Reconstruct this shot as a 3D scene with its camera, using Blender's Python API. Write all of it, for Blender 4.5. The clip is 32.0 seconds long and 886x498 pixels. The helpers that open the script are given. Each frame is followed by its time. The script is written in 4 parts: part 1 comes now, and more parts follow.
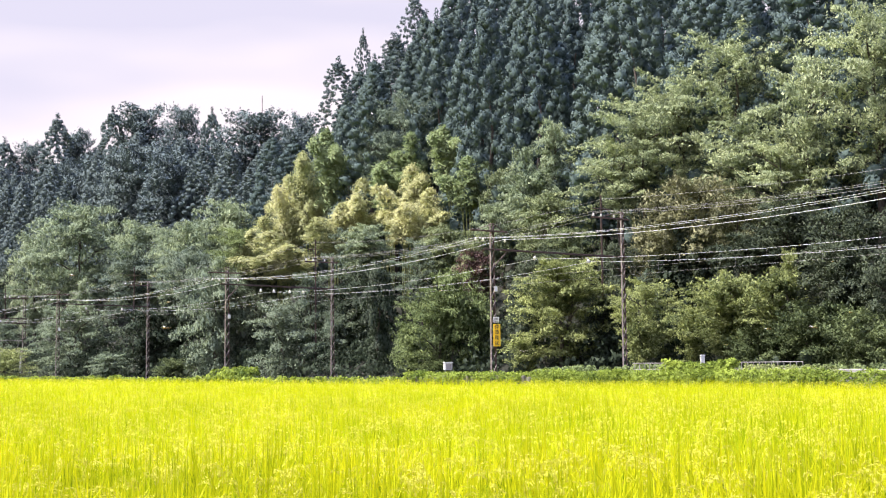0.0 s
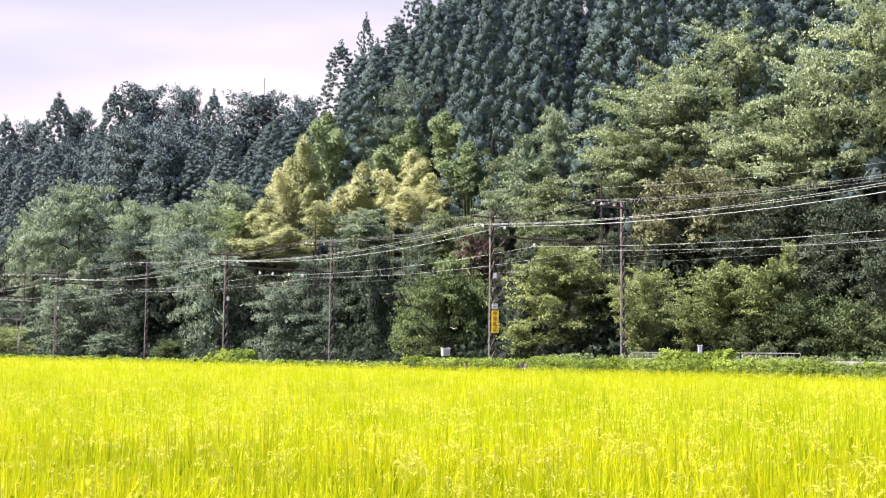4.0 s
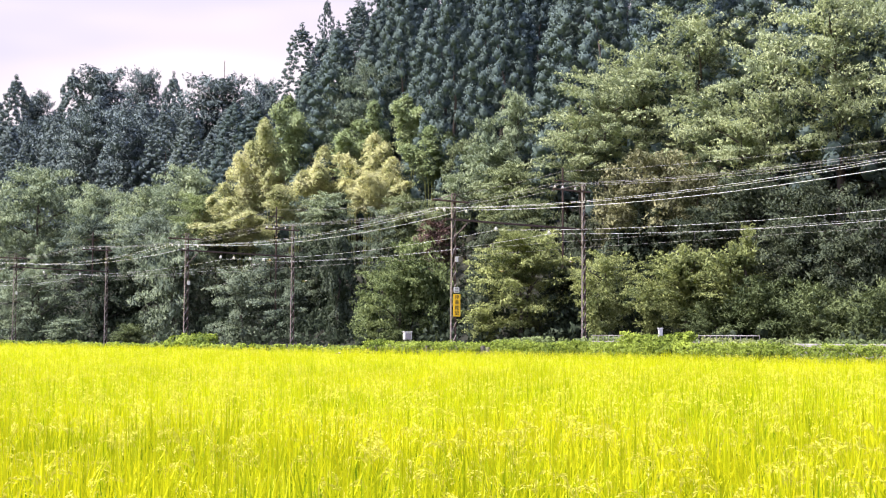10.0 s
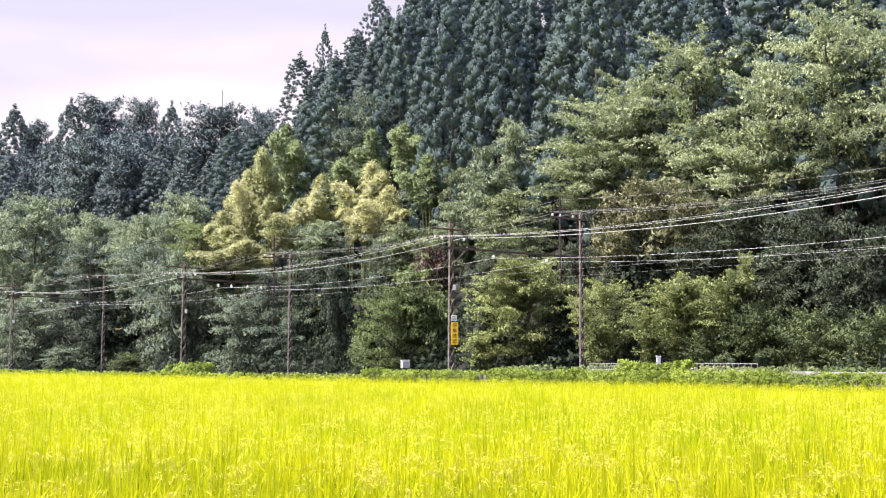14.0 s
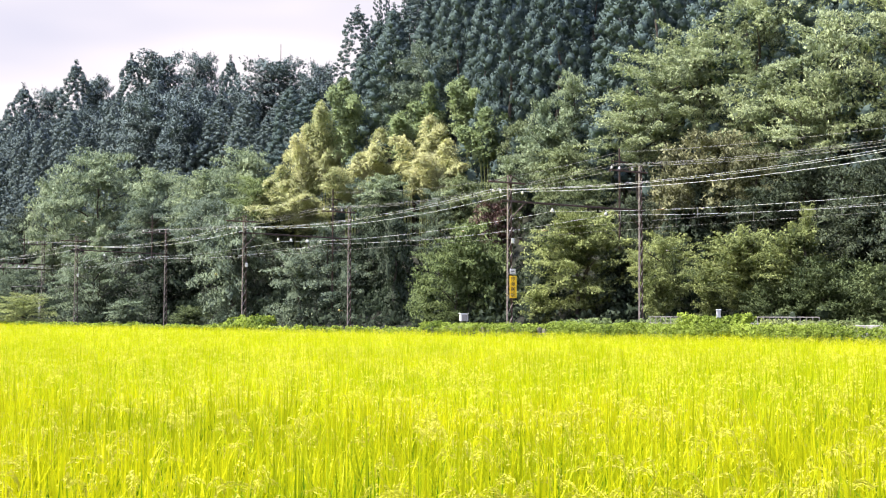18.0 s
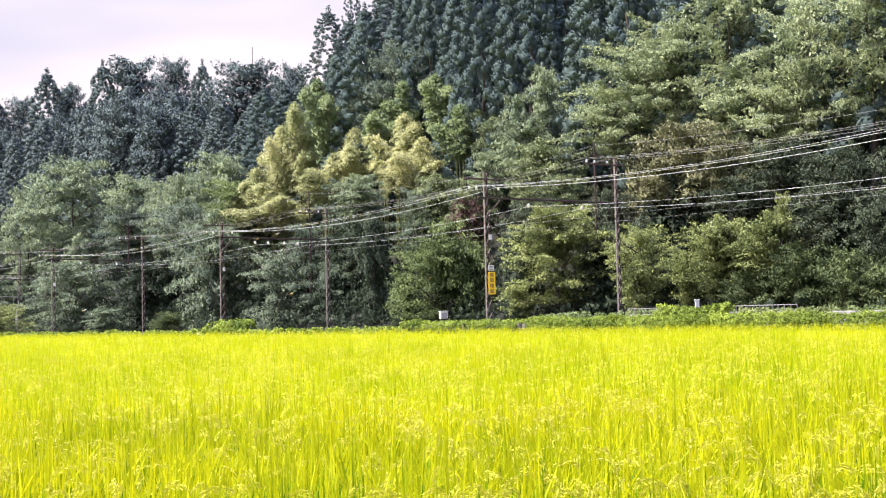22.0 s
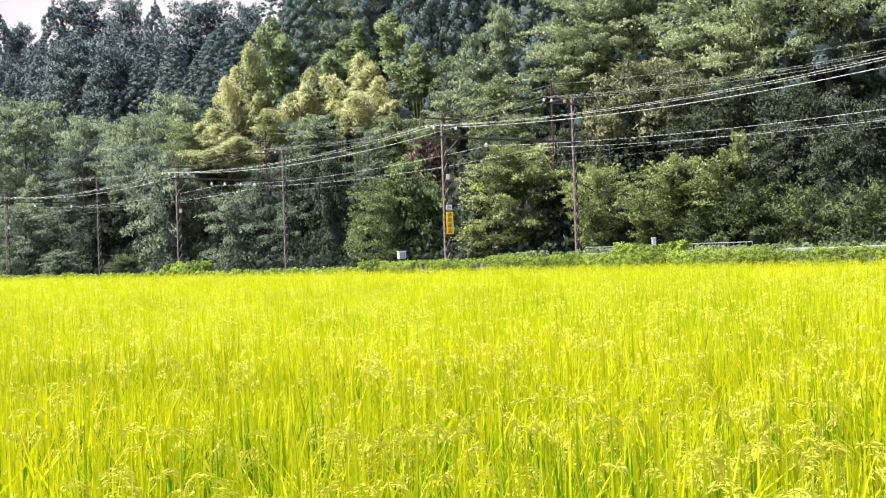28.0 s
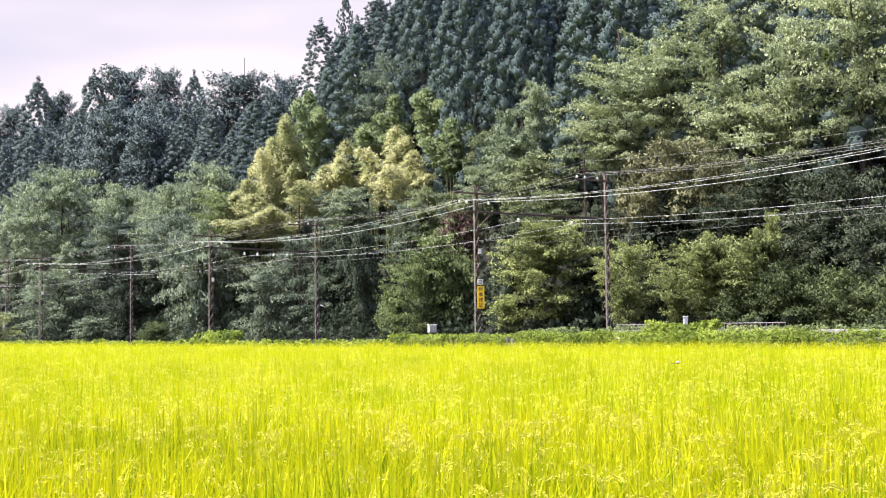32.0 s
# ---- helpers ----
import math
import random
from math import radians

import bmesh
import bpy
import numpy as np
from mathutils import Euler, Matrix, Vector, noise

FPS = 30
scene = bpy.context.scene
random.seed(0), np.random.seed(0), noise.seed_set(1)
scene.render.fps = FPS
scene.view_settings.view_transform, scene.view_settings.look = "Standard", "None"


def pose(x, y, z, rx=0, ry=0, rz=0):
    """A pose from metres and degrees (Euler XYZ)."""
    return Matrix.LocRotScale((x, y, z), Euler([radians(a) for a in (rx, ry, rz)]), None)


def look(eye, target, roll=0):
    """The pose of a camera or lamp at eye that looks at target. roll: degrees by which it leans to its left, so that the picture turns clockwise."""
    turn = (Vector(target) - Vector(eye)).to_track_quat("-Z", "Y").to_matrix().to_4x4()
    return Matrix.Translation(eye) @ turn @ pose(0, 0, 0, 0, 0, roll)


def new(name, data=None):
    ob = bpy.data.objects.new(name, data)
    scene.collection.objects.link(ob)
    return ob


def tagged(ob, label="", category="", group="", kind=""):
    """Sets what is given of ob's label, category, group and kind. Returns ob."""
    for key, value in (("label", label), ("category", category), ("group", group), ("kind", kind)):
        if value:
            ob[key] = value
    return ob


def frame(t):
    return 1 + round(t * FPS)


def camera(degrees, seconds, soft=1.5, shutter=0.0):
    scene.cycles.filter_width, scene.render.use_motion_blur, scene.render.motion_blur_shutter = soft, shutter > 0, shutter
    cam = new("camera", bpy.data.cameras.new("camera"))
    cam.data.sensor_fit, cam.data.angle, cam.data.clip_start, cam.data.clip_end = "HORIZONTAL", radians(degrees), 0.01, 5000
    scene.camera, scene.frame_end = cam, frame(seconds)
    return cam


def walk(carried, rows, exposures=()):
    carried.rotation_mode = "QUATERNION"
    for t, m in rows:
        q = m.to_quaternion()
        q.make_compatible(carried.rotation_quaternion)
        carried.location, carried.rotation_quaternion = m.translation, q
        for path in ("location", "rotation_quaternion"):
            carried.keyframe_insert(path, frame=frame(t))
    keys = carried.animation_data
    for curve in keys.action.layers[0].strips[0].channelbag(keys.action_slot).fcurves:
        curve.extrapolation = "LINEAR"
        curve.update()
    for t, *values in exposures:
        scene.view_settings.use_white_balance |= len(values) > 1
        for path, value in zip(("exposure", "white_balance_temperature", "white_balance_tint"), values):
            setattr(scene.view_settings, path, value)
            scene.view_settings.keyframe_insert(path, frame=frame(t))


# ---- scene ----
# a hand-held camera at the edge of a rice field: it stays in one spot and swings
EYE = 1.55
cam = camera(37.0, 32.0, soft=1.15)
SWING = [  # seconds, yaw, pitch, roll
    (0.0, 0.055, 5.000, 0.628),
    (0.5, -0.136, 4.873, 0.496),
    (1.0, 0.009, 4.769, 0.359),
    (1.5, 0.236, 4.767, 0.186),
    (2.0, 0.334, 4.827, -0.137),
    (2.5, 0.321, 4.947, -0.261),
    (3.0, 0.253, 4.968, -0.340),
    (3.5, 0.134, 4.748, -0.364),
    (4.0, -0.042, 4.381, -0.358),
    (4.5, -0.289, 4.046, -0.410),
    (6.5, -0.435, 4.037, -0.109),
    (7.0, -0.472, 4.088, -0.100),
    (7.5, -0.486, 3.934, 0.250),
    (8.0, -0.570, 3.741, 0.595),
    (8.5, -0.665, 3.452, 0.806),
    (9.0, -0.867, 3.408, 0.590),
    (9.5, -1.270, 3.514, 0.215),
    (10.0, -1.690, 3.684, -0.160),
    (10.5, -1.810, 3.775, -0.300),
    (11.0, -1.664, 3.927, -0.281),
    (11.5, -1.468, 4.086, 0.006),
    (12.0, -1.533, 4.117, 0.296),
    (12.5, -1.718, 3.930, 0.434),
    (13.0, -1.918, 3.876, 0.397),
    (13.5, -2.161, 4.266, 0.070),
    (14.0, -1.785, 4.904, -0.087),
    (14.5, -0.737, 4.579, 0.055),
    (15.0, 0.434, 1.895, 0.526),
    (15.5, -0.061, -5.358, 2.288),
    (16.0, -0.200, -9.600, 2.600),
    (16.8, 0.000, -5.400, 1.900),
    (17.5, 0.277, 0.809, 0.943),
    (18.0, 0.744, 2.886, -0.120),
    (18.5, 0.826, 3.740, -0.339),
    (19.0, 0.676, 3.630, 0.167),
    (19.5, 0.355, 3.571, 0.897),
    (20.0, -0.380, 3.408, 1.251),
    (20.5, -0.402, 3.000, 1.310),
    (21.0, -0.358, 3.082, 1.399),
    (21.5, -0.260, 3.042, 1.477),
    (22.0, -0.134, 2.791, 1.612),
    (22.5, -0.051, 2.520, 1.850),
    (23.0, -0.204, 2.058, 1.854),
    (23.5, -0.467, 1.552, 1.686),
    (24.0, -0.998, 0.970, 1.539),
    (24.5, -1.360, 0.365, 1.572),
    (25.0, -1.443, -0.016, 1.546),
    (25.5, -1.326, -0.150, 1.421),
    (27.5, -2.962, -0.581, 2.813),
    (28.0, -1.940, 0.135, 2.073),
    (28.5, 0.037, 1.068, 1.149),
    (29.0, 1.135, 1.459, 0.569),
    (29.5, 1.135, 1.825, 0.474),
    (30.0, 0.510, 2.069, 0.440),
    (30.5, 0.113, 2.542, 0.449),
    (31.0, -0.098, 3.045, 0.595),
    (31.5, -0.326, 3.220, 0.831),
    (32.0, -0.628, 3.368, 0.880),
]
walk(cam, [(t, pose(0, 0, EYE, 90 + pitch, roll, yaw)) for t, yaw, pitch, roll in SWING], [(0, 0.55, 6500, 20), (4, 0.57, 6500, 20), (9, 0.58, 6500, 22), (14, 0.59, 6500, 23), (15, 0.60, 6500, 23), (15.5, 0.50, 6500, 16), (18, 0.56, 6500, 15), (18.6, 0.53, 6500, 19), (20, 0.56, 6500, 20), (23, 0.55, 6500, 20), (26.5, 0.55, 6500, 19), (28, 0.53, 6500, 13), (29, 0.52, 6500, 17), (30, 0.50, 6500, 20), (32, 0.52, 6500, 20)])

# ---- daylight: thin bright cloud with a veiled sun from above the wood, to the left ----
SUN_FROM = Vector((-0.52, 0.06, 0.84)).normalized()
world = bpy.data.worlds.new("world")
scene.world = world
world.use_nodes = True


def node(tree, kind, **values):
    made = tree.nodes.new(kind)
    for key, value in values.items():
        if key in made.inputs:
            made.inputs[key].default_value = value
        else:
            setattr(made, key, value)
    return made


def build_sky():
    t = world.node_tree
    t.nodes.clear()
    sky = node(t, "ShaderNodeTexSky", sky_type="NISHITA", sun_disc=False)
    sky.sun_elevation = math.asin(SUN_FROM.z)
    sky.sun_rotation = math.atan2(SUN_FROM.x, SUN_FROM.y)
    dim = node(t, "ShaderNodeMix", data_type="RGBA", blend_type="MULTIPLY")
    dim.inputs[0].default_value = 1
    dim.inputs[7].default_value = (SKY_GAIN, SKY_GAIN, SKY_GAIN, 1)
    t.links.new(sky.outputs[0], dim.inputs[6])
    place = node(t, "ShaderNodeTexCoord")
    stretch = node(t, "ShaderNodeMapping")
    stretch.inputs["Scale"].default_value = (1.6, 1.6, 7.0)
    cloud = node(t, "ShaderNodeTexNoise", Scale=1.15, Detail=3.5, Roughness=0.5)
    ramp = node(t, "ShaderNodeValToRGB")
    ramp.color_ramp.elements[0].position, ramp.color_ramp.elements[0].color = 0.40, (0.74, 0.745, 0.86, 1)
    ramp.color_ramp.elements[1].position, ramp.color_ramp.elements[1].color = 0.56, (1.01, 0.955, 0.97, 1)
    t.links.new(place.outputs["Generated"], stretch.inputs[0])
    t.links.new(stretch.outputs[0], cloud.inputs["Vector"])
    t.links.new(cloud.outputs[0], ramp.inputs[0])
    cover = node(t, "ShaderNodeMix", data_type="RGBA")
    parts = node(t, "ShaderNodeSeparateXYZ")
    t.links.new(place.outputs["Generated"], parts.inputs[0])
    thin = node(t, "ShaderNodeMapRange")
    for key, value in (("From Min", 0.3), ("From Max", 0.9), ("To Min", 0.95), ("To Max", 0.6)):
        thin.inputs[key].default_value = value
    t.links.new(parts.outputs["Z"], thin.inputs["Value"])
    t.links.new(thin.outputs[0], cover.inputs[0])
    t.links.new(dim.outputs[2], cover.inputs[6])
    t.links.new(ramp.outputs[0], cover.inputs[7])
    back = node(t, "ShaderNodeBackground", Strength=CLOUD_GAIN)
    # an overcast sky is brighter, and bluer where the cloud is thin, overhead
    high = node(t, "ShaderNodeMapRange")
    high.inputs["From Min"].default_value = 0.33
    t.links.new(parts.outputs["Z"], high.inputs["Value"])
    tone = node(t, "ShaderNodeMix", data_type="RGBA")
    tone.inputs[6].default_value, tone.inputs[7].default_value = (1, 1, 1, 1), (2.0, 2.3, 3.5, 1)
    t.links.new(high.outputs[0], tone.inputs[0])
    grade = node(t, "ShaderNodeMix", data_type="RGBA", blend_type="MULTIPLY")
    grade.inputs[0].default_value = 1
    t.links.new(cover.outputs[2], grade.inputs[6])
    t.links.new(tone.outputs[2], grade.inputs[7])
    t.links.new(grade.outputs[2], back.inputs[0])
    t.links.new(back.outputs[0], node(t, "ShaderNodeOutputWorld").inputs[0])


SKY_GAIN, CLOUD_GAIN, SUN_GAIN = 0.13, 0.74, 7.0
build_sky()
sun = new("sun", bpy.data.lights.new("sun", "SUN"))
sun.data.energy, sun.data.angle, sun.data.color = SUN_GAIN, radians(4), (1.0, 0.95, 0.85)
sun.matrix_world = look(SUN_FROM * 100, (0, 0, 0))

# ---- materials ----


def material(name):
    m = bpy.data.materials.new(name)
    m.use_nodes = True
    t = m.node_tree
    t.nodes.clear()
    return m, t, node(t, "ShaderNodeOutputMaterial")


def plain(name, low, high, rough=0.7, metal=0.0, scale=3.0, bump=0.2, stretch=(1, 1, 1)):
    """A surface that wanders between two colours at a coarse and a fine scale."""
    m, t, out = material(name)
    place = node(t, "ShaderNodeTexCoord")
    grow = node(t, "ShaderNodeMapping")
    grow.inputs["Scale"].default_value = stretch
    t.links.new(place.outputs["Object"], grow.inputs[0])
    coarse = node(t, "ShaderNodeTexNoise", Scale=scale, Detail=5.0, Roughness=0.65)
    fine = node(t, "ShaderNodeTexNoise", Scale=scale * 9, Detail=3.0)
    for n in (coarse, fine):
        t.links.new(grow.outputs[0], n.inputs["Vector"])
    both = node(t, "ShaderNodeMath", operation="MULTIPLY_ADD")
    both.inputs[1].default_value = 0.4
    t.links.new(fine.outputs[0], both.inputs[0])
    t.links.new(coarse.outputs[0], both.inputs[2])
    ramp = node(t, "ShaderNodeValToRGB")
    ramp.color_ramp.elements[0].position, ramp.color_ramp.elements[0].color = 0.5, (*low, 1)
    ramp.color_ramp.elements[1].position, ramp.color_ramp.elements[1].color = 0.9, (*high, 1)
    t.links.new(both.outputs[0], ramp.inputs[0])
    shade = node(t, "ShaderNodeBsdfPrincipled", Roughness=rough, Metallic=metal)
    t.links.new(ramp.outputs[0], shade.inputs["Base Color"])
    bumps = node(t, "ShaderNodeBump", Strength=bump, Distance=0.02)
    t.links.new(both.outputs[0], bumps.inputs["Height"])
    t.links.new(bumps.outputs[0], shade.inputs["Normal"])
    t.links.new(shade.outputs[0], out.inputs[0])
    return m


def leafy(name, low, high, rough=0.55, through_leaf=0.3, patch=0.35, sheen=0.06, each=0.22):
    """Thin living leaves: colour varies leaf by leaf, plant by plant and in soft patches; some light comes through."""
    m, t, out = material(name)
    info = node(t, "ShaderNodeObjectInfo")
    geo = node(t, "ShaderNodeNewGeometry")
    place = node(t, "ShaderNodeTexCoord")
    soft = node(t, "ShaderNodeTexNoise", Scale=patch, Detail=2.0)
    t.links.new(geo.outputs["Position"], soft.inputs["Vector"])
    a = node(t, "ShaderNodeMath", operation="MULTIPLY_ADD")
    a.inputs[1].default_value = each
    t.links.new(geo.outputs["Random Per Island"], a.inputs[0])
    b = node(t, "ShaderNodeMath", operation="MULTIPLY")
    b.inputs[1].default_value = 0.18
    t.links.new(info.outputs["Random"], b.inputs[0])
    t.links.new(b.outputs[0], a.inputs[2])
    c = node(t, "ShaderNodeMath", operation="MULTIPLY_ADD")
    c.inputs[1].default_value = 0.6
    t.links.new(soft.outputs[0], c.inputs[0])
    t.links.new(a.outputs[0], c.inputs[2])
    ramp = node(t, "ShaderNodeValToRGB")
    ramp.color_ramp.elements[0].position, ramp.color_ramp.elements[0].color = 0.22 + 0.2 * each, (*low, 1)
    ramp.color_ramp.elements[1].position, ramp.color_ramp.elements[1].color = 0.62 + 0.62 * each, (*high, 1)
    t.links.new(c.outputs[0], ramp.inputs[0])
    face = node(t, "ShaderNodeBsdfPrincipled", Roughness=rough)
    face.inputs["Specular IOR Level"].default_value = sheen
    glow = node(t, "ShaderNodeBsdfTranslucent")
    mix = node(t, "ShaderNodeMixShader")
    mix.inputs[0].default_value = through_leaf
    t.links.new(ramp.outputs[0], face.inputs["Base Color"])
    t.links.new(ramp.outputs[0], glow.inputs["Color"])
    t.links.new(face.outputs[0], mix.inputs[1])
    t.links.new(glow.outputs[0], mix.inputs[2])
    t.links.new(mix.outputs[0], out.inputs[0])
    return m


M_SOIL = plain("paddy_soil", (0.05, 0.045, 0.025), (0.10, 0.085, 0.045), 0.95, scale=0.6)
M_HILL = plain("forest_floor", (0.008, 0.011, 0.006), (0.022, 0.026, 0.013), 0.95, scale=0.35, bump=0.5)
M_RICE = leafy("rice_leaf", (0.27, 0.37, 0.005), (0.74, 0.71, 0.010), 0.5, 0.36, 0.5, 0.08, 0.32)
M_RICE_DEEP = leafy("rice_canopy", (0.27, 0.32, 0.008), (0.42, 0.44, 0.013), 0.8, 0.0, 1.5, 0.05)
M_RICE_GREEN = leafy("rice_lower_leaf", (0.065, 0.16, 0.004), (0.24, 0.39, 0.008), 0.5, 0.25, 0.5, 0.08, 0.4)
M_EAR = leafy("rice_ear", (0.46, 0.46, 0.035), (0.66, 0.63, 0.10), 0.7, 0.25, 0.6, 0.1, 0.5)
# The pale bluish cast of both conifers is distance haze put into the colour.
M_CEDAR_HAZED = leafy("hazed_cedar_needles", (0.076, 0.114, 0.114), (0.122, 0.170, 0.148), 0.7, 0.05, 0.12, 0.03, 0.07)
M_EVERGREEN_HAZED = leafy("hazed_evergreen_leaves", (0.104, 0.142, 0.142), (0.150, 0.196, 0.182), 0.6, 0.08, 0.12, 0.03, 0.15)
M_TIERED = leafy("dark_green_leaves", (0.055, 0.085, 0.062), (0.26, 0.325, 0.205), 0.42, 0.2)
M_BRAMBLE = leafy("bramble_leaves", (0.030, 0.048, 0.020), (0.170, 0.217, 0.091), 0.5, 0.2)
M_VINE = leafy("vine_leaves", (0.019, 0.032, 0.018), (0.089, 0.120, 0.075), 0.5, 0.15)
# Part of this dark green is the wood's shade, put into the leaf colour.
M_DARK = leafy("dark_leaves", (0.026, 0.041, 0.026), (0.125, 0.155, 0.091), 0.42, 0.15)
# Greyer and bluer than the slope trees' green: haze is put into the colour.
M_MID_HAZED = leafy("green_leaves", (0.064, 0.098, 0.082), (0.275, 0.345, 0.225), 0.45, 0.2)
M_SLOPE = leafy("slope_tree_leaves", (0.058, 0.087, 0.046), (0.300, 0.357, 0.168), 0.45, 0.2)
M_LIGHT = leafy("pale_green_leaves", (0.125, 0.180, 0.118), (0.39, 0.465, 0.255), 0.45, 0.22)
M_PLATE = leafy("fresh_green_leaves", (0.150, 0.205, 0.112), (0.540, 0.610, 0.325), 0.45, 0.25)
M_YELLOWGREEN = leafy("yellow_green_leaves", (0.050, 0.079, 0.030), (0.280, 0.357, 0.139), 0.45, 0.25)
M_GREY = leafy("grey_green_leaves", (0.088, 0.126, 0.092), (0.285, 0.36, 0.22), 0.5, 0.2)
M_BROWNISH = leafy("olive_brown_leaves", (0.045, 0.058, 0.030), (0.270, 0.275, 0.144), 0.5, 0.2, 0.6)
M_DEAD = leafy("dead_leaves", (0.085, 0.054, 0.045), (0.190, 0.130, 0.114), 0.8, 0.1, 0.6)
M_BAMBOO = leafy("yellowing_bamboo_leaves", (0.22, 0.27, 0.105), (0.70, 0.69, 0.36), 0.55, 0.32, 0.3)
M_BAMBOO_GREEN = leafy("bamboo_leaves", (0.11, 0.17, 0.065), (0.42, 0.51, 0.25), 0.55, 0.25)
M_SHRUB = leafy("shrub_leaves", (0.060, 0.089, 0.032), (0.460, 0.521, 0.198), 0.42, 0.25, 0.6)
M_HEDGE = leafy("hedge_leaves", (0.060, 0.110, 0.016), (0.37, 0.47, 0.075), 0.5, 0.25, 0.9)
M_BARK = plain("bark", (0.035, 0.028, 0.024), (0.10, 0.083, 0.07), 0.9, scale=1.2, bump=0.6, stretch=(4, 4, 0.6))
M_CULM = plain("bamboo_culm", (0.16, 0.20, 0.07), (0.30, 0.32, 0.12), 0.5, scale=1.0)
M_STEEL = plain("rusty_steel", (0.045, 0.027, 0.022), (0.15, 0.105, 0.09), 0.75, 0.2, 4.0)
# Dark and pale steel also colour the lattice poles' shaded and sunlit sides.
M_STEEL_DARK = plain("dark_or_shaded_steel", (0.026, 0.017, 0.015), (0.10, 0.066, 0.058), 0.7, 0.2, 4.0)
M_STEEL_PALE = plain("weathered_or_lit_steel", (0.10, 0.072, 0.062), (0.36, 0.32, 0.30), 0.6, 0.1, 4.0)
M_WIRE = plain("bright_wire", (0.58, 0.60, 0.62), (0.76, 0.78, 0.80), 0.4, 0.0, 2.0, 0.0)
M_WIRE_DARK = plain("dark_wire", (0.28, 0.28, 0.27), (0.42, 0.42, 0.41), 0.6, 0.0, 2.0, 0.0)
M_PORCELAIN = plain("white_porcelain", (0.74, 0.75, 0.74), (0.84, 0.84, 0.83), 0.25, 0.0, 5.0, 0.0)
M_YELLOW = plain("sign_yellow", (0.94, 0.57, 0.012), (0.98, 0.63, 0.02), 0.5, 0.0, 5.0, 0.02)
M_INK = plain("sign_black", (0.02, 0.02, 0.02), (0.035, 0.03, 0.03), 0.6, 0.0, 5.0, 0.0)
M_WHITE = plain("white_paint", (0.66, 0.68, 0.68), (0.82, 0.83, 0.82), 0.5, 0.0, 6.0, 0.05)
M_CONCRETE = plain("concrete", (0.26, 0.25, 0.23), (0.42, 0.41, 0.38), 0.9, 0.0, 3.0, 0.4)
M_RAIL = plain("pale_rail_paint", (0.24, 0.225, 0.21), (0.42, 0.40, 0.38), 0.6, 0.0, 4.0, 0.1)
M_SLEEPER = plain("old_sleeper_wood", (0.13, 0.115, 0.10), (0.30, 0.28, 0.25), 0.9, 0.0, 2.0, 0.4, (3, 3, 0.6))
M_DRAGONFLY = plain("dragonfly_body", (0.16, 0.10, 0.04), (0.30, 0.17, 0.06), 0.5, 0.0, 80.0, 0.0)
M_WING = plain("dragonfly_wing", (0.62, 0.63, 0.62), (0.80, 0.80, 0.78), 0.3, 0.0, 5.0, 0.0)

# ---- plan: s runs along the railway into the distance, n across it towards the hill ----
ALONG, ACROSS, CORNER = Vector((-0.608, 0.794, 0)), Vector((0.794, 0.608, 0)), Vector((2.53, 69, 0))
rng = np.random.default_rng(7)


def spot(s, n, z=0.0):
    return CORNER + ALONG * s + ACROSS * n + Vector((0, 0, z))


def rise(n):
    """Height of the land across the railway: paddy, low embankment, then the wooded slope up to its crest."""
    if n < -3:
        return 0.3 * min(max((n + 4.5) / 1.5, 0), 1)
    return 0.3 + 0.62 * (min(max(n - 15, 0), 44) - 0.25 * max(n - 59, 0))


def mesh_object(name, verts, faces, mat, parent=None):
    data = bpy.data.meshes.new(name)
    data.from_pydata([tuple(v) for v in verts], [], faces)
    data.materials.append(mat)
    ob = new(name, data)
    if parent:
        ob.parent = parent
    return ob


def part(name, bm, mat, parent, label=""):
    data = bpy.data.meshes.new(name)
    bm.to_mesh(data)
    bm.free()
    data.materials.append(mat)
    ob = new(name, data)
    ob.parent = parent
    return tagged(ob, label)


def quads(name, verts, mat, normals=None):
    """A mesh of loose polygons from an array (count, corners, 3)."""
    count, size = len(verts), len(verts[0])
    data = bpy.data.meshes.new(name)
    data.vertices.add(count * size)
    data.vertices.foreach_set("co", np.asarray(verts, dtype=np.float32).ravel())
    data.loops.add(count * size)
    data.loops.foreach_set("vertex_index", np.arange(count * size, dtype=np.int32))
    data.polygons.add(count)
    data.polygons.foreach_set("loop_start", np.arange(0, count * size, size, dtype=np.int32))
    data.update(calc_edges=True)
    data.materials.append(mat)
    if normals is not None:
        if normals.ndim == 2:
            normals = np.repeat(normals[:, None, :], size, axis=1)
        data.normals_split_custom_set_from_vertices(unit(normals).reshape(-1, 3))
    return data


def unit(v):
    return v / np.maximum(np.linalg.norm(v, axis=-1, keepdims=True), 1e-6)


def leaves(centre, way, side, length, width):
    """Rhombic leaves, a little folded along the rib."""
    way, side = unit(way), unit(side - way * np.sum(unit(way) * side, axis=-1, keepdims=True))
    length, width = length[:, None] / 2, width[:, None] / 2
    up = np.cross(way, side) * width * 0.3
    return np.stack([centre - way * length, centre + side * width + up, centre + way * length, centre - side * width + up], axis=1)


def small_leaves(centre, way, side, length, width):
    """Small pointed leaves, three corners each."""
    way, side = unit(way), unit(side)
    back, half = centre - way * length[:, None] / 2, side * width[:, None] / 2
    return np.stack([back - half, back + half, centre + way * length[:, None] / 2], axis=1)


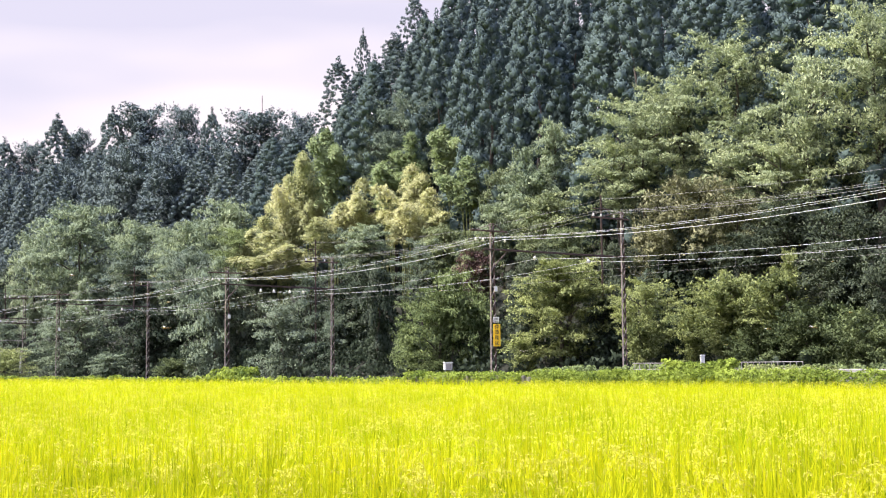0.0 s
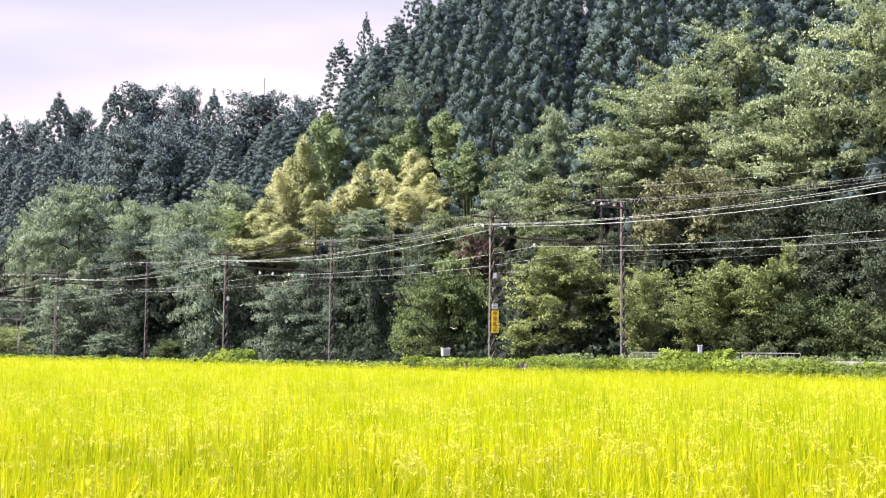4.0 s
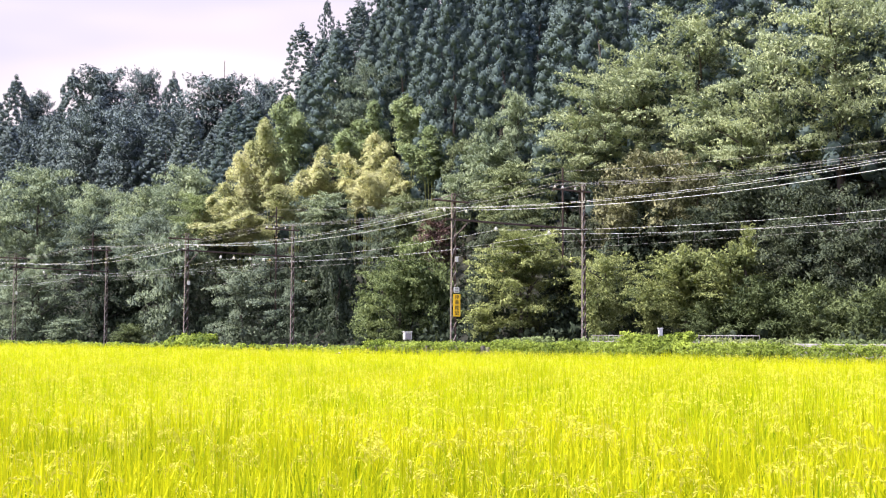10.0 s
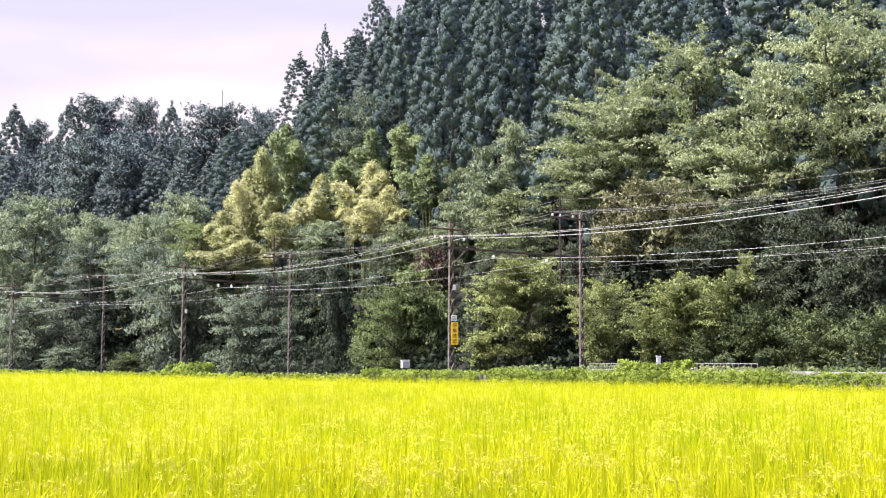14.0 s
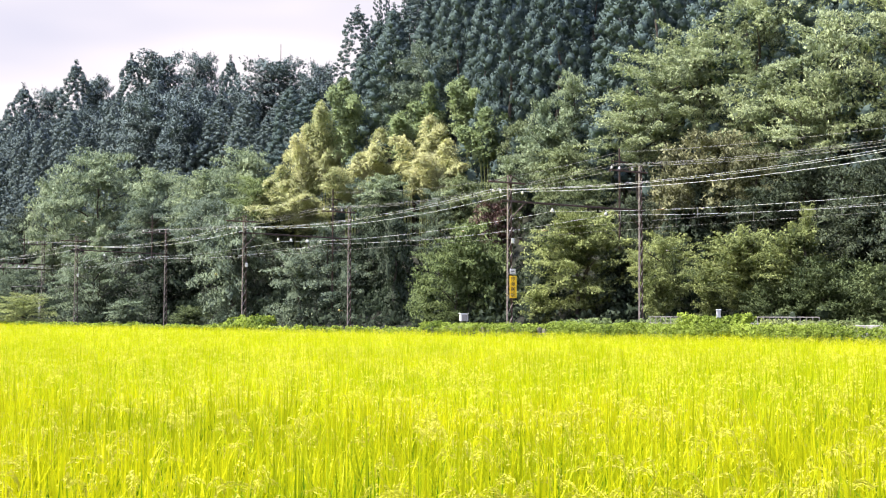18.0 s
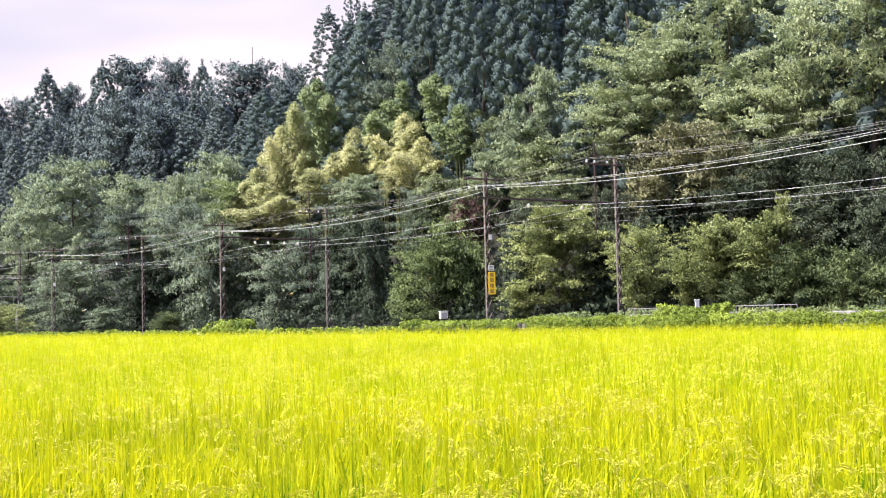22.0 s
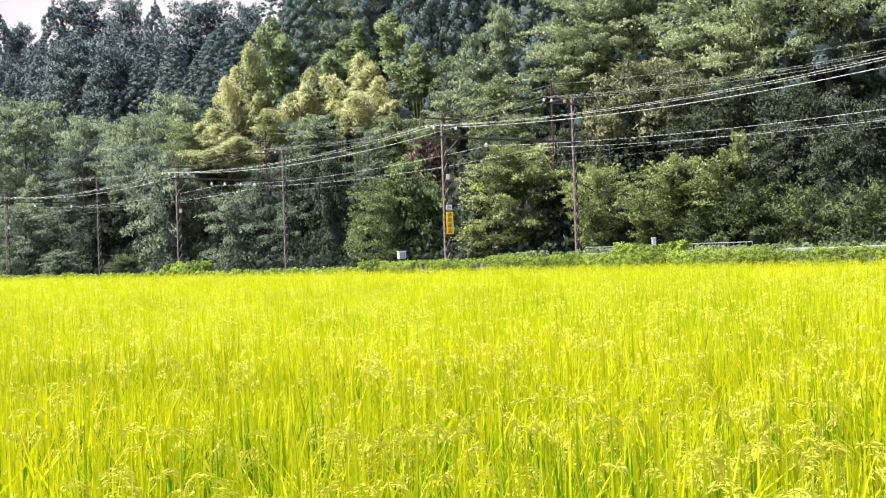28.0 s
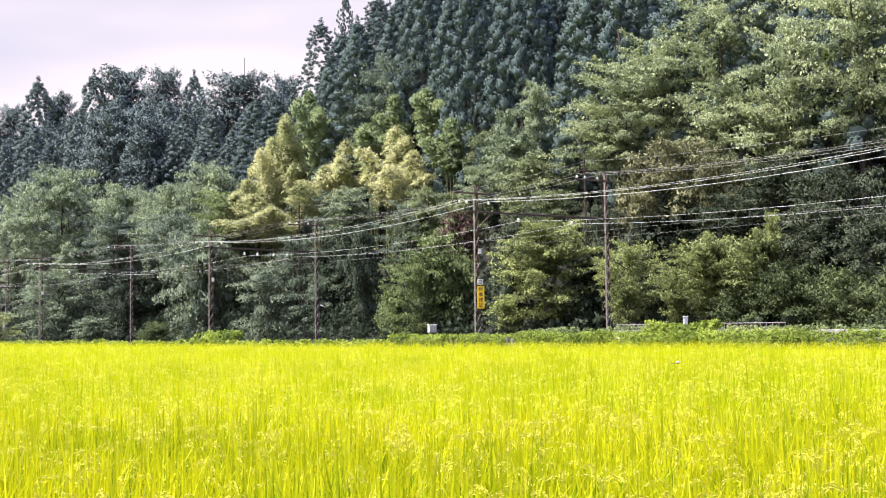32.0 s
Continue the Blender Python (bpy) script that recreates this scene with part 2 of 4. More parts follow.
def pompoms(middles, outward, count, radius, length, width, loose=0.6, ball=0.8):
    """Clumps whose leaves lie on the outer side of small balls, so that each has a lit and a shaded side. Gives leaves and the way that they face."""
    m, o = np.repeat(middles, count, axis=0), np.repeat(outward, count, axis=0)
    d = unit(rng.normal(size=m.shape) + o * 0.9)
    k = len(m)
    c = m + d * np.asarray(radius) * rng.uniform(0.7, 1.1, (k, 1))
    normal = unit(d * 0.6 + o * 0.5 + rng.normal(size=m.shape) * loose)
    way = np.cross(normal, rng.normal(size=m.shape)) + np.array([0, 0, -0.4])
    way = way - normal * np.sum(way * normal, axis=1, keepdims=True)
    soft = o * 0.75 + d * ball + normal * 0.22
    return small_leaves(c, way, np.cross(unit(way), normal), length * rng.uniform(0.7, 1.3, k), width * rng.uniform(0.7, 1.3, k)), soft


def joined(name, made, mat, lift=0.0):
    v = np.concatenate([a for a, b in made])
    v[:, :, 2] += lift
    return quads(name, v, mat, np.concatenate([b if b.ndim == 3 else np.repeat(b[:, None, :], 3, axis=1) for a, b in made]))


def bough_crown(w, h, boughs, clumps, count, leaf, mat, lift=0.25, droop=0.25, pad=(0.24, 0.6, 0.35), widest=0.45, fill=(0.7, 1.08), tiers=0):
    """A broadleaved crown: leafy boughs reach out to a domed outline, each a pointed pad of twigs, lit above and open below.
    pad: a bough's length as a share of the width, its width and its thickness as shares of its length; tiers: storeys in which the boughs stand."""
    i = np.arange(boughs)
    z = np.clip((i + 0.5) / boughs + rng.normal(size=boughs) * 0.03, 0.0, 1.0)
    if tiers:
        z = np.clip((np.floor(z * tiers * 0.999) + 0.5) / tiers + rng.normal(size=boughs) * 0.13 / tiers, 0, 1)
    a = i * 2.39996 + rng.normal(size=boughs) * 0.35
    r = np.where(z > widest, np.sqrt(np.maximum(1 - ((z - widest) / (1.04 - widest)) ** 2, 0.0)), 0.5 + 0.5 * z / widest) * rng.uniform(*fill, boughs)
    q = np.stack([np.cos(a) * r * w / 2, np.sin(a) * r * w / 2, z * h * 0.96], axis=1)
    out = unit(np.stack([np.cos(a), np.sin(a), lift + rng.normal(size=boughs) * 0.12 + 0.6 * z ** 4], axis=1))
    e = unit(np.cross(np.array([0, 0, 1.0]), out))
    n = np.cross(out, e)
    long = w * pad[0] * rng.uniform(0.65, 1.3, boughs)
    # a few large leaves close the inside of each bough, twigs of small ones cover it
    made = [pad_leaves(q, out, e, n, long, 90, 1, leaf * 1.6, droop, pad, 0.10), pad_leaves(q, out, e, n, long, clumps, count, leaf, droop, pad, 0.0)]
    return joined("crown", made, mat)


def pad_leaves(q, out, e, n, long, clumps, count, leaf, droop, pad, sunk):
    """Leaves over the upper side of pointed pads that end at q and reach back along out."""
    k = len(q) * clumps
    q, out, e, n, long = (np.repeat(v, clumps, axis=0) for v in (q, out, e, n, long))
    t = rng.uniform(-1, 1 - sunk, k)
    half = 2 * np.sqrt((1 + t) / 2) * ((1 - t) / 2) ** 0.75
    u = rng.uniform(-1, 1, k)
    ridge = (1 - u ** 2) * pad[2] * (1 - 0.5 * t) * rng.uniform(0.2, 1.0, k) - droop * ((t + 1) / 2) ** 2 - sunk
    mid = q + (out * (t - 0.75)[:, None] + e * (u * half * pad[1])[:, None] + n * ridge[:, None]) * long[:, None]
    twig = unit(out * 0.7 + e * u[:, None] * 0.9 + rng.normal(size=(k, 3)) * 0.4 + np.array([0, 0, 0.1 - droop]))
    face = unit(n * 0.75 + e * u[:, None] * 0.65 + out * (0.25 + 0.35 * t)[:, None] + np.array([0, 0, 0.35]))
    return twigs(mid, twig, face, count, leaf)


def twigs(mid, twig, face, count, leaf, slim=0.58, loose=0.34, reach=1.7):
    """Leaves along short twigs; face: the way that the twig's upper side looks."""
    m, w, f = (np.repeat(v, count, axis=0) for v in (mid, twig, face))
    k = len(m)
    c = m + w * (rng.uniform(-1, 1, k) * leaf * reach)[:, None] + rng.normal(size=m.shape) * leaf * 0.4
    way = unit(w * 0.8 + rng.normal(size=m.shape) * 0.7)
    normal = unit(f + rng.normal(size=m.shape) * loose)
    v = small_leaves(c, way, np.cross(way, normal), leaf * rng.uniform(0.7, 1.35, k), leaf * slim * rng.uniform(0.7, 1.3, k))
    return v, f + normal * 0.16


def ball_faces(fine=1):
    bm = bmesh.new()
    bmesh.ops.create_icosphere(bm, subdivisions=fine, radius=1)
    made = np.array([[tuple(v.co) for v in f.verts] for f in bm.faces])
    bm.free()
    return unit(made)


def cores(middles, radius):
    """The dense inside of needle clumps: small uneven balls."""
    k = len(middles)
    turn = rng.normal(size=(k, 3, 3))
    a = unit(turn[:, 0])
    b = unit(np.cross(a, turn[:, 1]))
    turned = np.stack([a, b, np.cross(a, b)], axis=1)
    p = np.einsum("fvc,kcd->kfvd", ball_faces(), turned)
    v = middles[:, None, None, :] + p * np.asarray(radius) * rng.uniform(0.75, 1.25, (k, 1, 1, 1))
    return v.reshape(-1, 3, 3), p.reshape(-1, 3, 3)


def cedar_crown(w, h, puffs, count, mat, sparse=False, puff=0.56):
    """A tall cone of dense, rounded needle clumps on rising boughs, with shade between them."""
    i = np.arange(puffs)
    z = ((i + rng.uniform(0, 1, puffs)) / puffs) ** 0.9
    a = i * 2.39996 + rng.normal(size=puffs) * 0.4
    lobe = 1 + 0.16 * np.sin(3 * a + rng.uniform(0, 6)) + 0.12 * np.sin(15 * z + 2 * a)
    r = w * 0.5 * np.maximum(1 - z, 0.02) ** (0.5 if sparse else 0.62) * lobe * rng.uniform(0.45 if sparse else 0.78, 1.06, puffs)
    d = np.stack([np.cos(a), np.sin(a), np.full(puffs, 0.9)], axis=1)
    mid = np.stack([np.cos(a) * r, np.sin(a) * r, z * h * 0.97 - 0.05 * r], axis=1)
    big = (0.27 if sparse else puff) * (1.1 - 0.55 * z)
    inner = cores(mid, (1.0, 1.0, 1.0))
    around = np.repeat(mid, 20, axis=0)[:, None, :]
    inner = (around + (inner[0] - around) * np.array([1, 1, 1.15]) * np.repeat(big * 0.66, 20)[:, None, None], inner[1] + rng.normal(size=(puffs * 20, 1, 3)) * 0.3)
    m, size, o = np.repeat(mid, count, axis=0), np.repeat(big, count)[:, None], np.repeat(unit(d), count, axis=0)
    k = len(m)
    out = unit(rng.normal(size=m.shape) + o * 0.8)
    c = m + out * size * rng.uniform(0.72, 1.12, (k, 1)) * np.array([1, 1, 1.15])
    normal = unit(out + rng.normal(size=m.shape) * 0.4)
    way = unit(np.cross(normal, rng.normal(size=m.shape)) * 0.8 + np.array([0, 0, 0.5]) + o * 0.4)
    flakes = small_leaves(c, way, np.cross(way, normal), 0.21 * rng.uniform(0.7, 1.3, k), 0.105 * rng.uniform(0.7, 1.3, k)), out + normal * 0.05 + np.array([0, 0, 0.1])
    tip = np.stack([np.zeros(9), np.zeros(9), h * np.linspace(0.9, 1.01, 9)], axis=1)
    top = pompoms(tip, np.tile([[0, 0, 1.0]], (9, 1)), 16, (0.2, 0.2, 0.35), 0.30, 0.12)
    return joined("crown", [inner, flakes, top], mat)


def bamboo_crown(w, h, culms, plumes, count, mat):
    """Arching culms that carry feathery plumes: sprays of narrow leaves hanging in fringes, the topmost pointed."""
    made = []
    for i in range(culms):
        a = i * 2.4 + rng.uniform(-0.4, 0.4)
        lean = np.array([math.cos(a), math.sin(a), 0])
        side = np.array([-lean[1], lean[0], 0])
        tall = h * (1.0 if i == 0 else rng.uniform(0.45, 0.92))
        far = w * (0.12 if i == 0 else rng.uniform(0.3, 0.5))
        t = np.linspace(0.3, 1.0, plumes)
        axis = lean * (far * t ** 2)[:, None] + np.array([0, 0, 1.0]) * (tall * np.sin(t * 1.65) / math.sin(1.57))[:, None]
        reach = 0.15 + w * 0.17 * np.clip(1.04 - t, 0, 0.4) / 0.4
        each = 16
        axis, reach, tt = np.repeat(axis, each, axis=0), np.repeat(reach, each), np.repeat(t, each)
        k = len(axis)
        b = rng.uniform(0, 2 * np.pi, k)
        far_out = rng.uniform(0.1, 1.0, k) ** 0.6
        d = lean * (np.cos(b) + 0.35)[:, None] + side * np.sin(b)[:, None]
        mid = axis + d * (reach * far_out)[:, None] + np.array([0, 0, 1.0]) * (reach * (0.3 - 0.9 * far_out ** 1.5) + rng.normal(size=k) * 0.16)[:, None]
        twig = unit(d * 0.7 + np.array([0, 0, 0.25]) - np.array([0, 0, 1.2]) * far_out[:, None])
        face = unit(d * (0.2 + 0.7 * far_out)[:, None] + np.array([0, 0, 0.85]))
        made.append(twigs(mid, twig, face, count, 0.24, 0.3, 0.4, 1.3))
    return joined("crown", made, mat)


def tube(bm, points, radii, sides=6):
    """A tapered round bar along points."""
    rings = []
    for i, p in enumerate(points):
        way = (Vector(points[min(i + 1, len(points) - 1)]) - Vector(points[max(i - 1, 0)])).normalized()
        side = way.orthogonal().normalized()
        other = way.cross(side)
        rings.append([bm.verts.new(Vector(p) + (side * math.cos(k * 2 * math.pi / sides) + other * math.sin(k * 2 * math.pi / sides)) * radii[i]) for k in range(sides)])
    for a, b in zip(rings, rings[1:]):
        for k in range(sides):
            bm.faces.new((a[k], a[(k + 1) % sides], b[(k + 1) % sides], b[k]))
    bm.faces.new(rings[0][::-1])
    bm.faces.new(rings[-1])


def box(bm, size, at=(0, 0, 0), turn=None, bevel=0.0):
    made = bmesh.ops.create_cube(bm, size=1)["verts"]
    m = Matrix.Translation(at) @ (turn or Matrix()) @ Matrix.Diagonal((*size, 1))
    bmesh.ops.transform(bm, matrix=m, verts=made)
    if bevel:
        bmesh.ops.bevel(bm, geom=list({e for v in made for e in v.link_edges}), offset=bevel, segments=1, affect="EDGES")


def trunk_mesh(h, r, seed):
    """A tapered, slightly bent trunk."""
    roll = random.Random(seed)
    bm = bmesh.new()
    line = [(roll.uniform(-0.12, 0.12) * i, roll.uniform(-0.12, 0.12) * i, h * i / 4 - 0.3) for i in range(5)]
    tube(bm, line, [r, r * 0.85, r * 0.65, r * 0.4, r * 0.15], 7)
    return finished("trunk", bm, M_BARK)


def limb_mesh(out, r, seed):
    roll = random.Random(seed)
    bm = bmesh.new()
    tube(bm, [(0, 0, 0), (out * 0.5, roll.uniform(-0.2, 0.2), out * 0.35), (out, roll.uniform(-0.4, 0.4), out * 0.55)], [r, r * 0.7, r * 0.2], 5)
    return finished("limb", bm, M_BARK)


def culm_mesh(h, r, lean):
    bm = bmesh.new()
    tube(bm, [(lean * t ** 2.2, 0, h * math.sin(t * 1.6)) for t in (0, 0.25, 0.5, 0.75, 1)], [r, r, r * 0.9, r * 0.7, r * 0.3], 6)
    return finished("culm", bm, M_CULM)


def finished(name, bm, mat):
    data = bpy.data.meshes.new(name)
    bm.to_mesh(data)
    bm.free()
    data.materials.append(mat)
    return data


CROWN_SIZE = {}


def crown_kind(kind, *sizes):
    """sizes: (width, height, crown meshes) of small and large trees of a kind."""
    CROWN_SIZE[kind] = sizes


def tree(kind, name, s, n, top, low, wide, label, category="tree", group=""):
    """One tree at (s, n): its crown reaches from low to top above the ground and is wide across."""
    w, h, meshes = min(CROWN_SIZE[kind], key=lambda size: abs(math.log(size[0] / wide)))
    base = spot(s, n, rise(n) - 0.05)
    seed = int(abs(s * 31 + n * 17 + top * 7)) % 1000
    thing = tagged(new(name), label, category, group)
    thing.matrix_world = Matrix.Translation(base) @ pose(0, 0, 0, 0, 0, (seed * 47) % 360)
    crown = new("crown", meshes[seed % len(meshes)])
    crown.parent = thing
    crown.matrix_basis = Matrix.Translation((0, 0, low)) @ Matrix.Diagonal((wide / w, wide / w, (top - low) / h, 1))
    k = (low + (top - low) * 0.72) / 8
    if category == "bamboo":
        for i in range(7):
            culm = new("culm", CULM_MESHES[i % 3])
            culm.parent = thing
            culm.matrix_basis = pose(0.3 * math.cos(i * 2.4), 0.3 * math.sin(i * 2.4), 0, 0, 0, i * 137 + seed) @ Matrix.Diagonal((1, 1, k, 1))
        return thing
    stem = new("trunk", TRUNK_MESHES[seed % 4])
    stem.parent = thing
    stem.matrix_basis = Matrix.Diagonal((0.5 + 0.5 * k, 0.5 + 0.5 * k, k, 1))
    if category != "conifer":
        for i in range(4):
            limb = new("limb", LIMB_MESHES[(seed + i) % 4])
            limb.parent = thing
            limb.matrix_basis = Matrix.Translation((0, 0, low + (top - low) * (0.12 + 0.13 * i))) @ pose(0, 0, 0, 0, 0, i * 137 + seed) @ Matrix.Scale(min(wide, (top - low) * 1.3) / 9, 4)
    return thing


TRUNK_MESHES = [trunk_mesh(8, 0.17, k) for k in range(4)]
LIMB_MESHES = [limb_mesh(2.6, 0.09, k) for k in range(4)]
CULM_MESHES = [culm_mesh(8, 0.05, lean) for lean in (0.6, 1.0, 1.5)]
for kind, mat, leaf in (("dark", M_DARK, 0.12), ("mid", M_MID_HAZED, 0.12), ("slope", M_SLOPE, 0.115), ("dome", M_LIGHT, 0.135), ("greygreen", M_GREY, 0.12), ("light2", M_LIGHT, 0.125)):
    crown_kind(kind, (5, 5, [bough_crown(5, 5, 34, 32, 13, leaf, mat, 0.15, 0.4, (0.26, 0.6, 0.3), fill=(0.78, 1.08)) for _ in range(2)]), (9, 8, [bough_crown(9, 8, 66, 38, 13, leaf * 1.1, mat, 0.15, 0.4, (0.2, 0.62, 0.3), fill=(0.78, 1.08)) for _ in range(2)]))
for kind, mat in (("brownish", M_BROWNISH), ("dead", M_DEAD)):
    crown_kind(kind, (6, 5, [bough_crown(6, 5, 60, 19, 12, 0.13, mat, 0.3, 0.2, (0.16, 0.8, 0.45), 0.2, (0.85, 1.05))]))
crown_kind("shrub", (3, 3, [bough_crown(3, 3, 26, 17, 10, 0.11, M_SHRUB, 0.5, 0.3, (0.3, 0.55, 0.35)) for _ in range(2)]), (6.5, 6, [bough_crown(6.5, 6, 60, 34, 13, 0.105, M_SHRUB, 0.35, 0.4, (0.2, 0.6, 0.3), fill=(0.75, 1.1)) for _ in range(2)]))
crown_kind("yellowgreen", (4, 4, [bough_crown(4, 4, 34, 18, 10, 0.13, M_YELLOWGREEN, 0.2, 0.35, (0.28, 0.6, 0.25))]), (7.5, 7, [bough_crown(7.5, 7, 56, 36, 13, 0.115, M_YELLOWGREEN, 0.15, 0.35, (0.23, 0.6, 0.18), fill=(0.75, 1.08), tiers=8) for _ in range(2)]))
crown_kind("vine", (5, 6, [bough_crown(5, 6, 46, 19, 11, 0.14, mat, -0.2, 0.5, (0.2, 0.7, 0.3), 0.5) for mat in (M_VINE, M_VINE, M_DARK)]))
crown_kind("plate", (6, 6, [bough_crown(6, 6, 26, 46, 15, 0.105, M_PLATE, 0.2, 0.25, (0.36, 0.36, 0.12), 0.25, (0.75, 1.2), 5) for _ in range(2)]), (9, 9, [bough_crown(9, 9, 46, 54, 15, 0.115, M_PLATE, 0.2, 0.25, (0.27, 0.38, 0.12), 0.25, (0.75, 1.2), 7) for _ in range(3)]))
crown_kind("tiered", (6.5, 6, [bough_crown(6.5, 6, 32, 38, 13, 0.115, M_TIERED, 0.1, 0.28, (0.3, 0.5, 0.12), 0.3, tiers=6) for _ in range(2)]))
crown_kind("bramble", (4.5, 3.5, [bough_crown(4.5, 3.5, 54, 17, 11, 0.11, M_BRAMBLE, 0.4, 0.45, (0.24, 0.5, 0.25), 0.3) for _ in range(2)]))
crown_kind("bamboo", (5, 8, [bamboo_crown(5, 8, 9, 13, 11, M_BAMBOO) for _ in range(3)]))
crown_kind("bamboogreen", (3.4, 8, [bamboo_crown(3.4, 8, 4, 14, 12, M_BAMBOO_GREEN) for _ in range(2)]))
crown_kind("cedar", (7, 18, [cedar_crown(7, 18, 190, 66, M_CEDAR_HAZED) for _ in range(4)]))
# Skyline cedars take the hazier, bluer evergreen colour instead of the cedar needles'.
crown_kind("farcedar", (7, 18, [cedar_crown(7, 18, 430, 26, M_EVERGREEN_HAZED, False, 0.36) for _ in range(2)]))
crown_kind("thincedar", (7.5, 20, [cedar_crown(7.5, 20, 560, 18, M_EVERGREEN_HAZED, True) for _ in range(2)]))
crown_kind("evergreen", (6, 10, [bough_crown(6, 10, 90, 20, 10, 0.17, M_EVERGREEN_HAZED, 0.15, 0.2, (0.25, 0.75, 0.4), 0.6, (0.7, 1.08)) for _ in range(3)]))

# ---- the land: one sheet to the horizon, raised into embankment and hill ----


def build_land():
    verts, faces = [], []
    steps_n = [-3000, -400, -60, -20, -6, -4.5, -3, 0, 6, 12, 15, 18, 22, 26, 30, 35, 40, 45, 49, 55, 65, 80, 100, 150, 400, 3000]
    steps_s = [-3000, -500, -120] + list(range(-60, 241, 12)) + [300, 600, 3000]
    for n in steps_n:
        for s in steps_s:
            z = max(rise(n), 0.0) if n < 100 else 0.0
            z *= 1 + (0.12 * noise.noise((s * 0.03, n * 0.05, 0)) if n > 16 else 0)
            verts.append(spot(s, n, z))
    k = len(steps_s)
    for i in range(len(steps_n) - 1):
        for j in range(k - 1):
            faces.append((i * k + j, i * k + j + 1, (i + 1) * k + j + 1, (i + 1) * k + j))
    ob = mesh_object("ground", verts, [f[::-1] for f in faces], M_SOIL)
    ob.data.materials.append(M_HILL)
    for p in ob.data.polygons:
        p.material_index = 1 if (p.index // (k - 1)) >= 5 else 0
    tagged(ob, "paddy soil rising into a wooded slope behind the railway", "ground", kind="structure")


build_land()


# ---- the wood ----
PLAN_DOME = [
    (109.2, 22, 18.5, 5.0, 13.8), (120.1, 20, 16.9, 3.7, 8.0), (89.0, 21, 14.7, 4.8, 8.5), (96.5, 17, 10.7, 4.8, 3.3),
    (79.4, 27, 12.9, 2.0, 9.3), (79.1, 22, 13.2, 3.8, 8.4),
]
PLAN_GREY = [
    (94.9, 15.5, 8.5, 0, 11.5), (59.5, 15, 11.7, 0.3, 6.6), (122.8, 16, 7.7, 0, 8.3), (133.6, 18, 11.7, 0.6, 10.3),
    (60.0, 16.5, 9.5, 3.0, 5.4), (80.4, 13.5, 3.1, 0.3, 5.1),
]
PLAN_VINE = [
    (75.5, 15.5, 7.2, 0.3, 6.6), (33.7, 16, 8.8, 0, 3.3), (42.7, 18.5, 6.3, 0, 4.4), (14.8, 15.2, 6.9, 0.9, 3.5),
    (73.9, 18, 7.1, 0, 4.7), (8.8, 17, 4.5, 0, 4.1), (4.8, 19, 6.0, 0, 5.1), (39.6, 19, 7.2, 1.0, 4.8),
]
PLAN_TIER = [
    (47.4, 15.5, 7.3, 0.0, 7.2), (46.0, 17.5, 8.5, 1.1, 5.7), (41.3, 17, 5.2, 0, 5.3), (43.8, 21, 10.1, 2.9, 7.5),
    (33.9, 20.5, 8.7, 3.2, 5.1),
]
PLAN_YELG = [
    (24.3, 15, 7.3, 0.3, 7.2), (23.7, 15.8, 8.1, 2.6, 4.6), (27.4, 14.6, 4.9, 0.3, 3.0), (63.9, 20, 12.5, 6.6, 6.5),
    (21.6, 16.5, 5.5, 0, 3.7),
]
PLAN_MID = [
    (50.2, 31, 18.2, 8.7, 7.2), (55.4, 30.5, 17.1, 9.0, 4.7), (50.7, 30, 14.3, 8.2, 6.6), (32.8, 22, 8.7, 3.7, 4.7),
    (31.2, 27, 10.7, 4.4, 3.6), (21.7, 23.5, 9.3, 3.4, 6.3), (16.6, 21, 7.6, 3.7, 4.3), (-3.4, 20.5, 7.8, 2.9, 5.4),
    (-8.3, 20, 7.5, 1.3, 5.4), (-7.8, 18.5, 6.1, 1.2, 5.4), (-13.4, 19, 7.0, 0.5, 4.8), (26.8, 21, 8.3, 3.0, 4.4),
    (72.7, 19, 11.8, 4.1, 7.7), (86.8, 19, 12.3, 4.6, 8.3),
]
PLAN_DARK = [
    (-1.0, 19.5, 6.7, 1.9, 5.2), (3.8, 19.8, 7.3, 1.2, 4.0), (-12.0, 17.5, 5.6, 0.2, 4.7), (9.1, 18.5, 7.4, 2.2, 4.1),
    (58.9, 19, 9.1, 0, 7.6), (-5.6, 17.5, 4.8, 0.3, 3.9), (16.5, 18, 7.9, 2.7, 4.4), (134.3, 21, 12.4, 1.9, 8.1),
]
PLAN_LIGHT2 = [
    (24.2, 26.5, 13.6, 7.3, 3.8), (26.6, 25.5, 12.3, 4.9, 3.5), (25.2, 25, 10.4, 5.0, 5.4), (27.2, 22.5, 9.4, 4.8, 3.3),
    (41.3, 20.2, 10.3, 6.7, 4.9),
]
PLAN_PLATE = [
    (6.6, 28, 16.8, 6.6, 9.7), (11.2, 27, 15.4, 6.8, 7.4), (14.1, 26, 14.4, 6.5, 8.1), (15.4, 25, 12.2, 6.3, 6.3),
    (3.9, 25.5, 11.7, 5.3, 6.1), (-0.3, 26.5, 14.3, 5.4, 6.3), (-5.1, 27, 17.0, 5.4, 9.0), (0.2, 24, 10.6, 5.0, 5.4),
    (-10.9, 26, 16.6, 7.4, 7.6),
]
PLAN_BROWN = [
    (4.7, 21, 9.7, 3.4, 7.5), (6.6, 20, 8.9, 3.4, 4.8), (0.9, 20.8, 8.2, 4.0, 3.9),
]
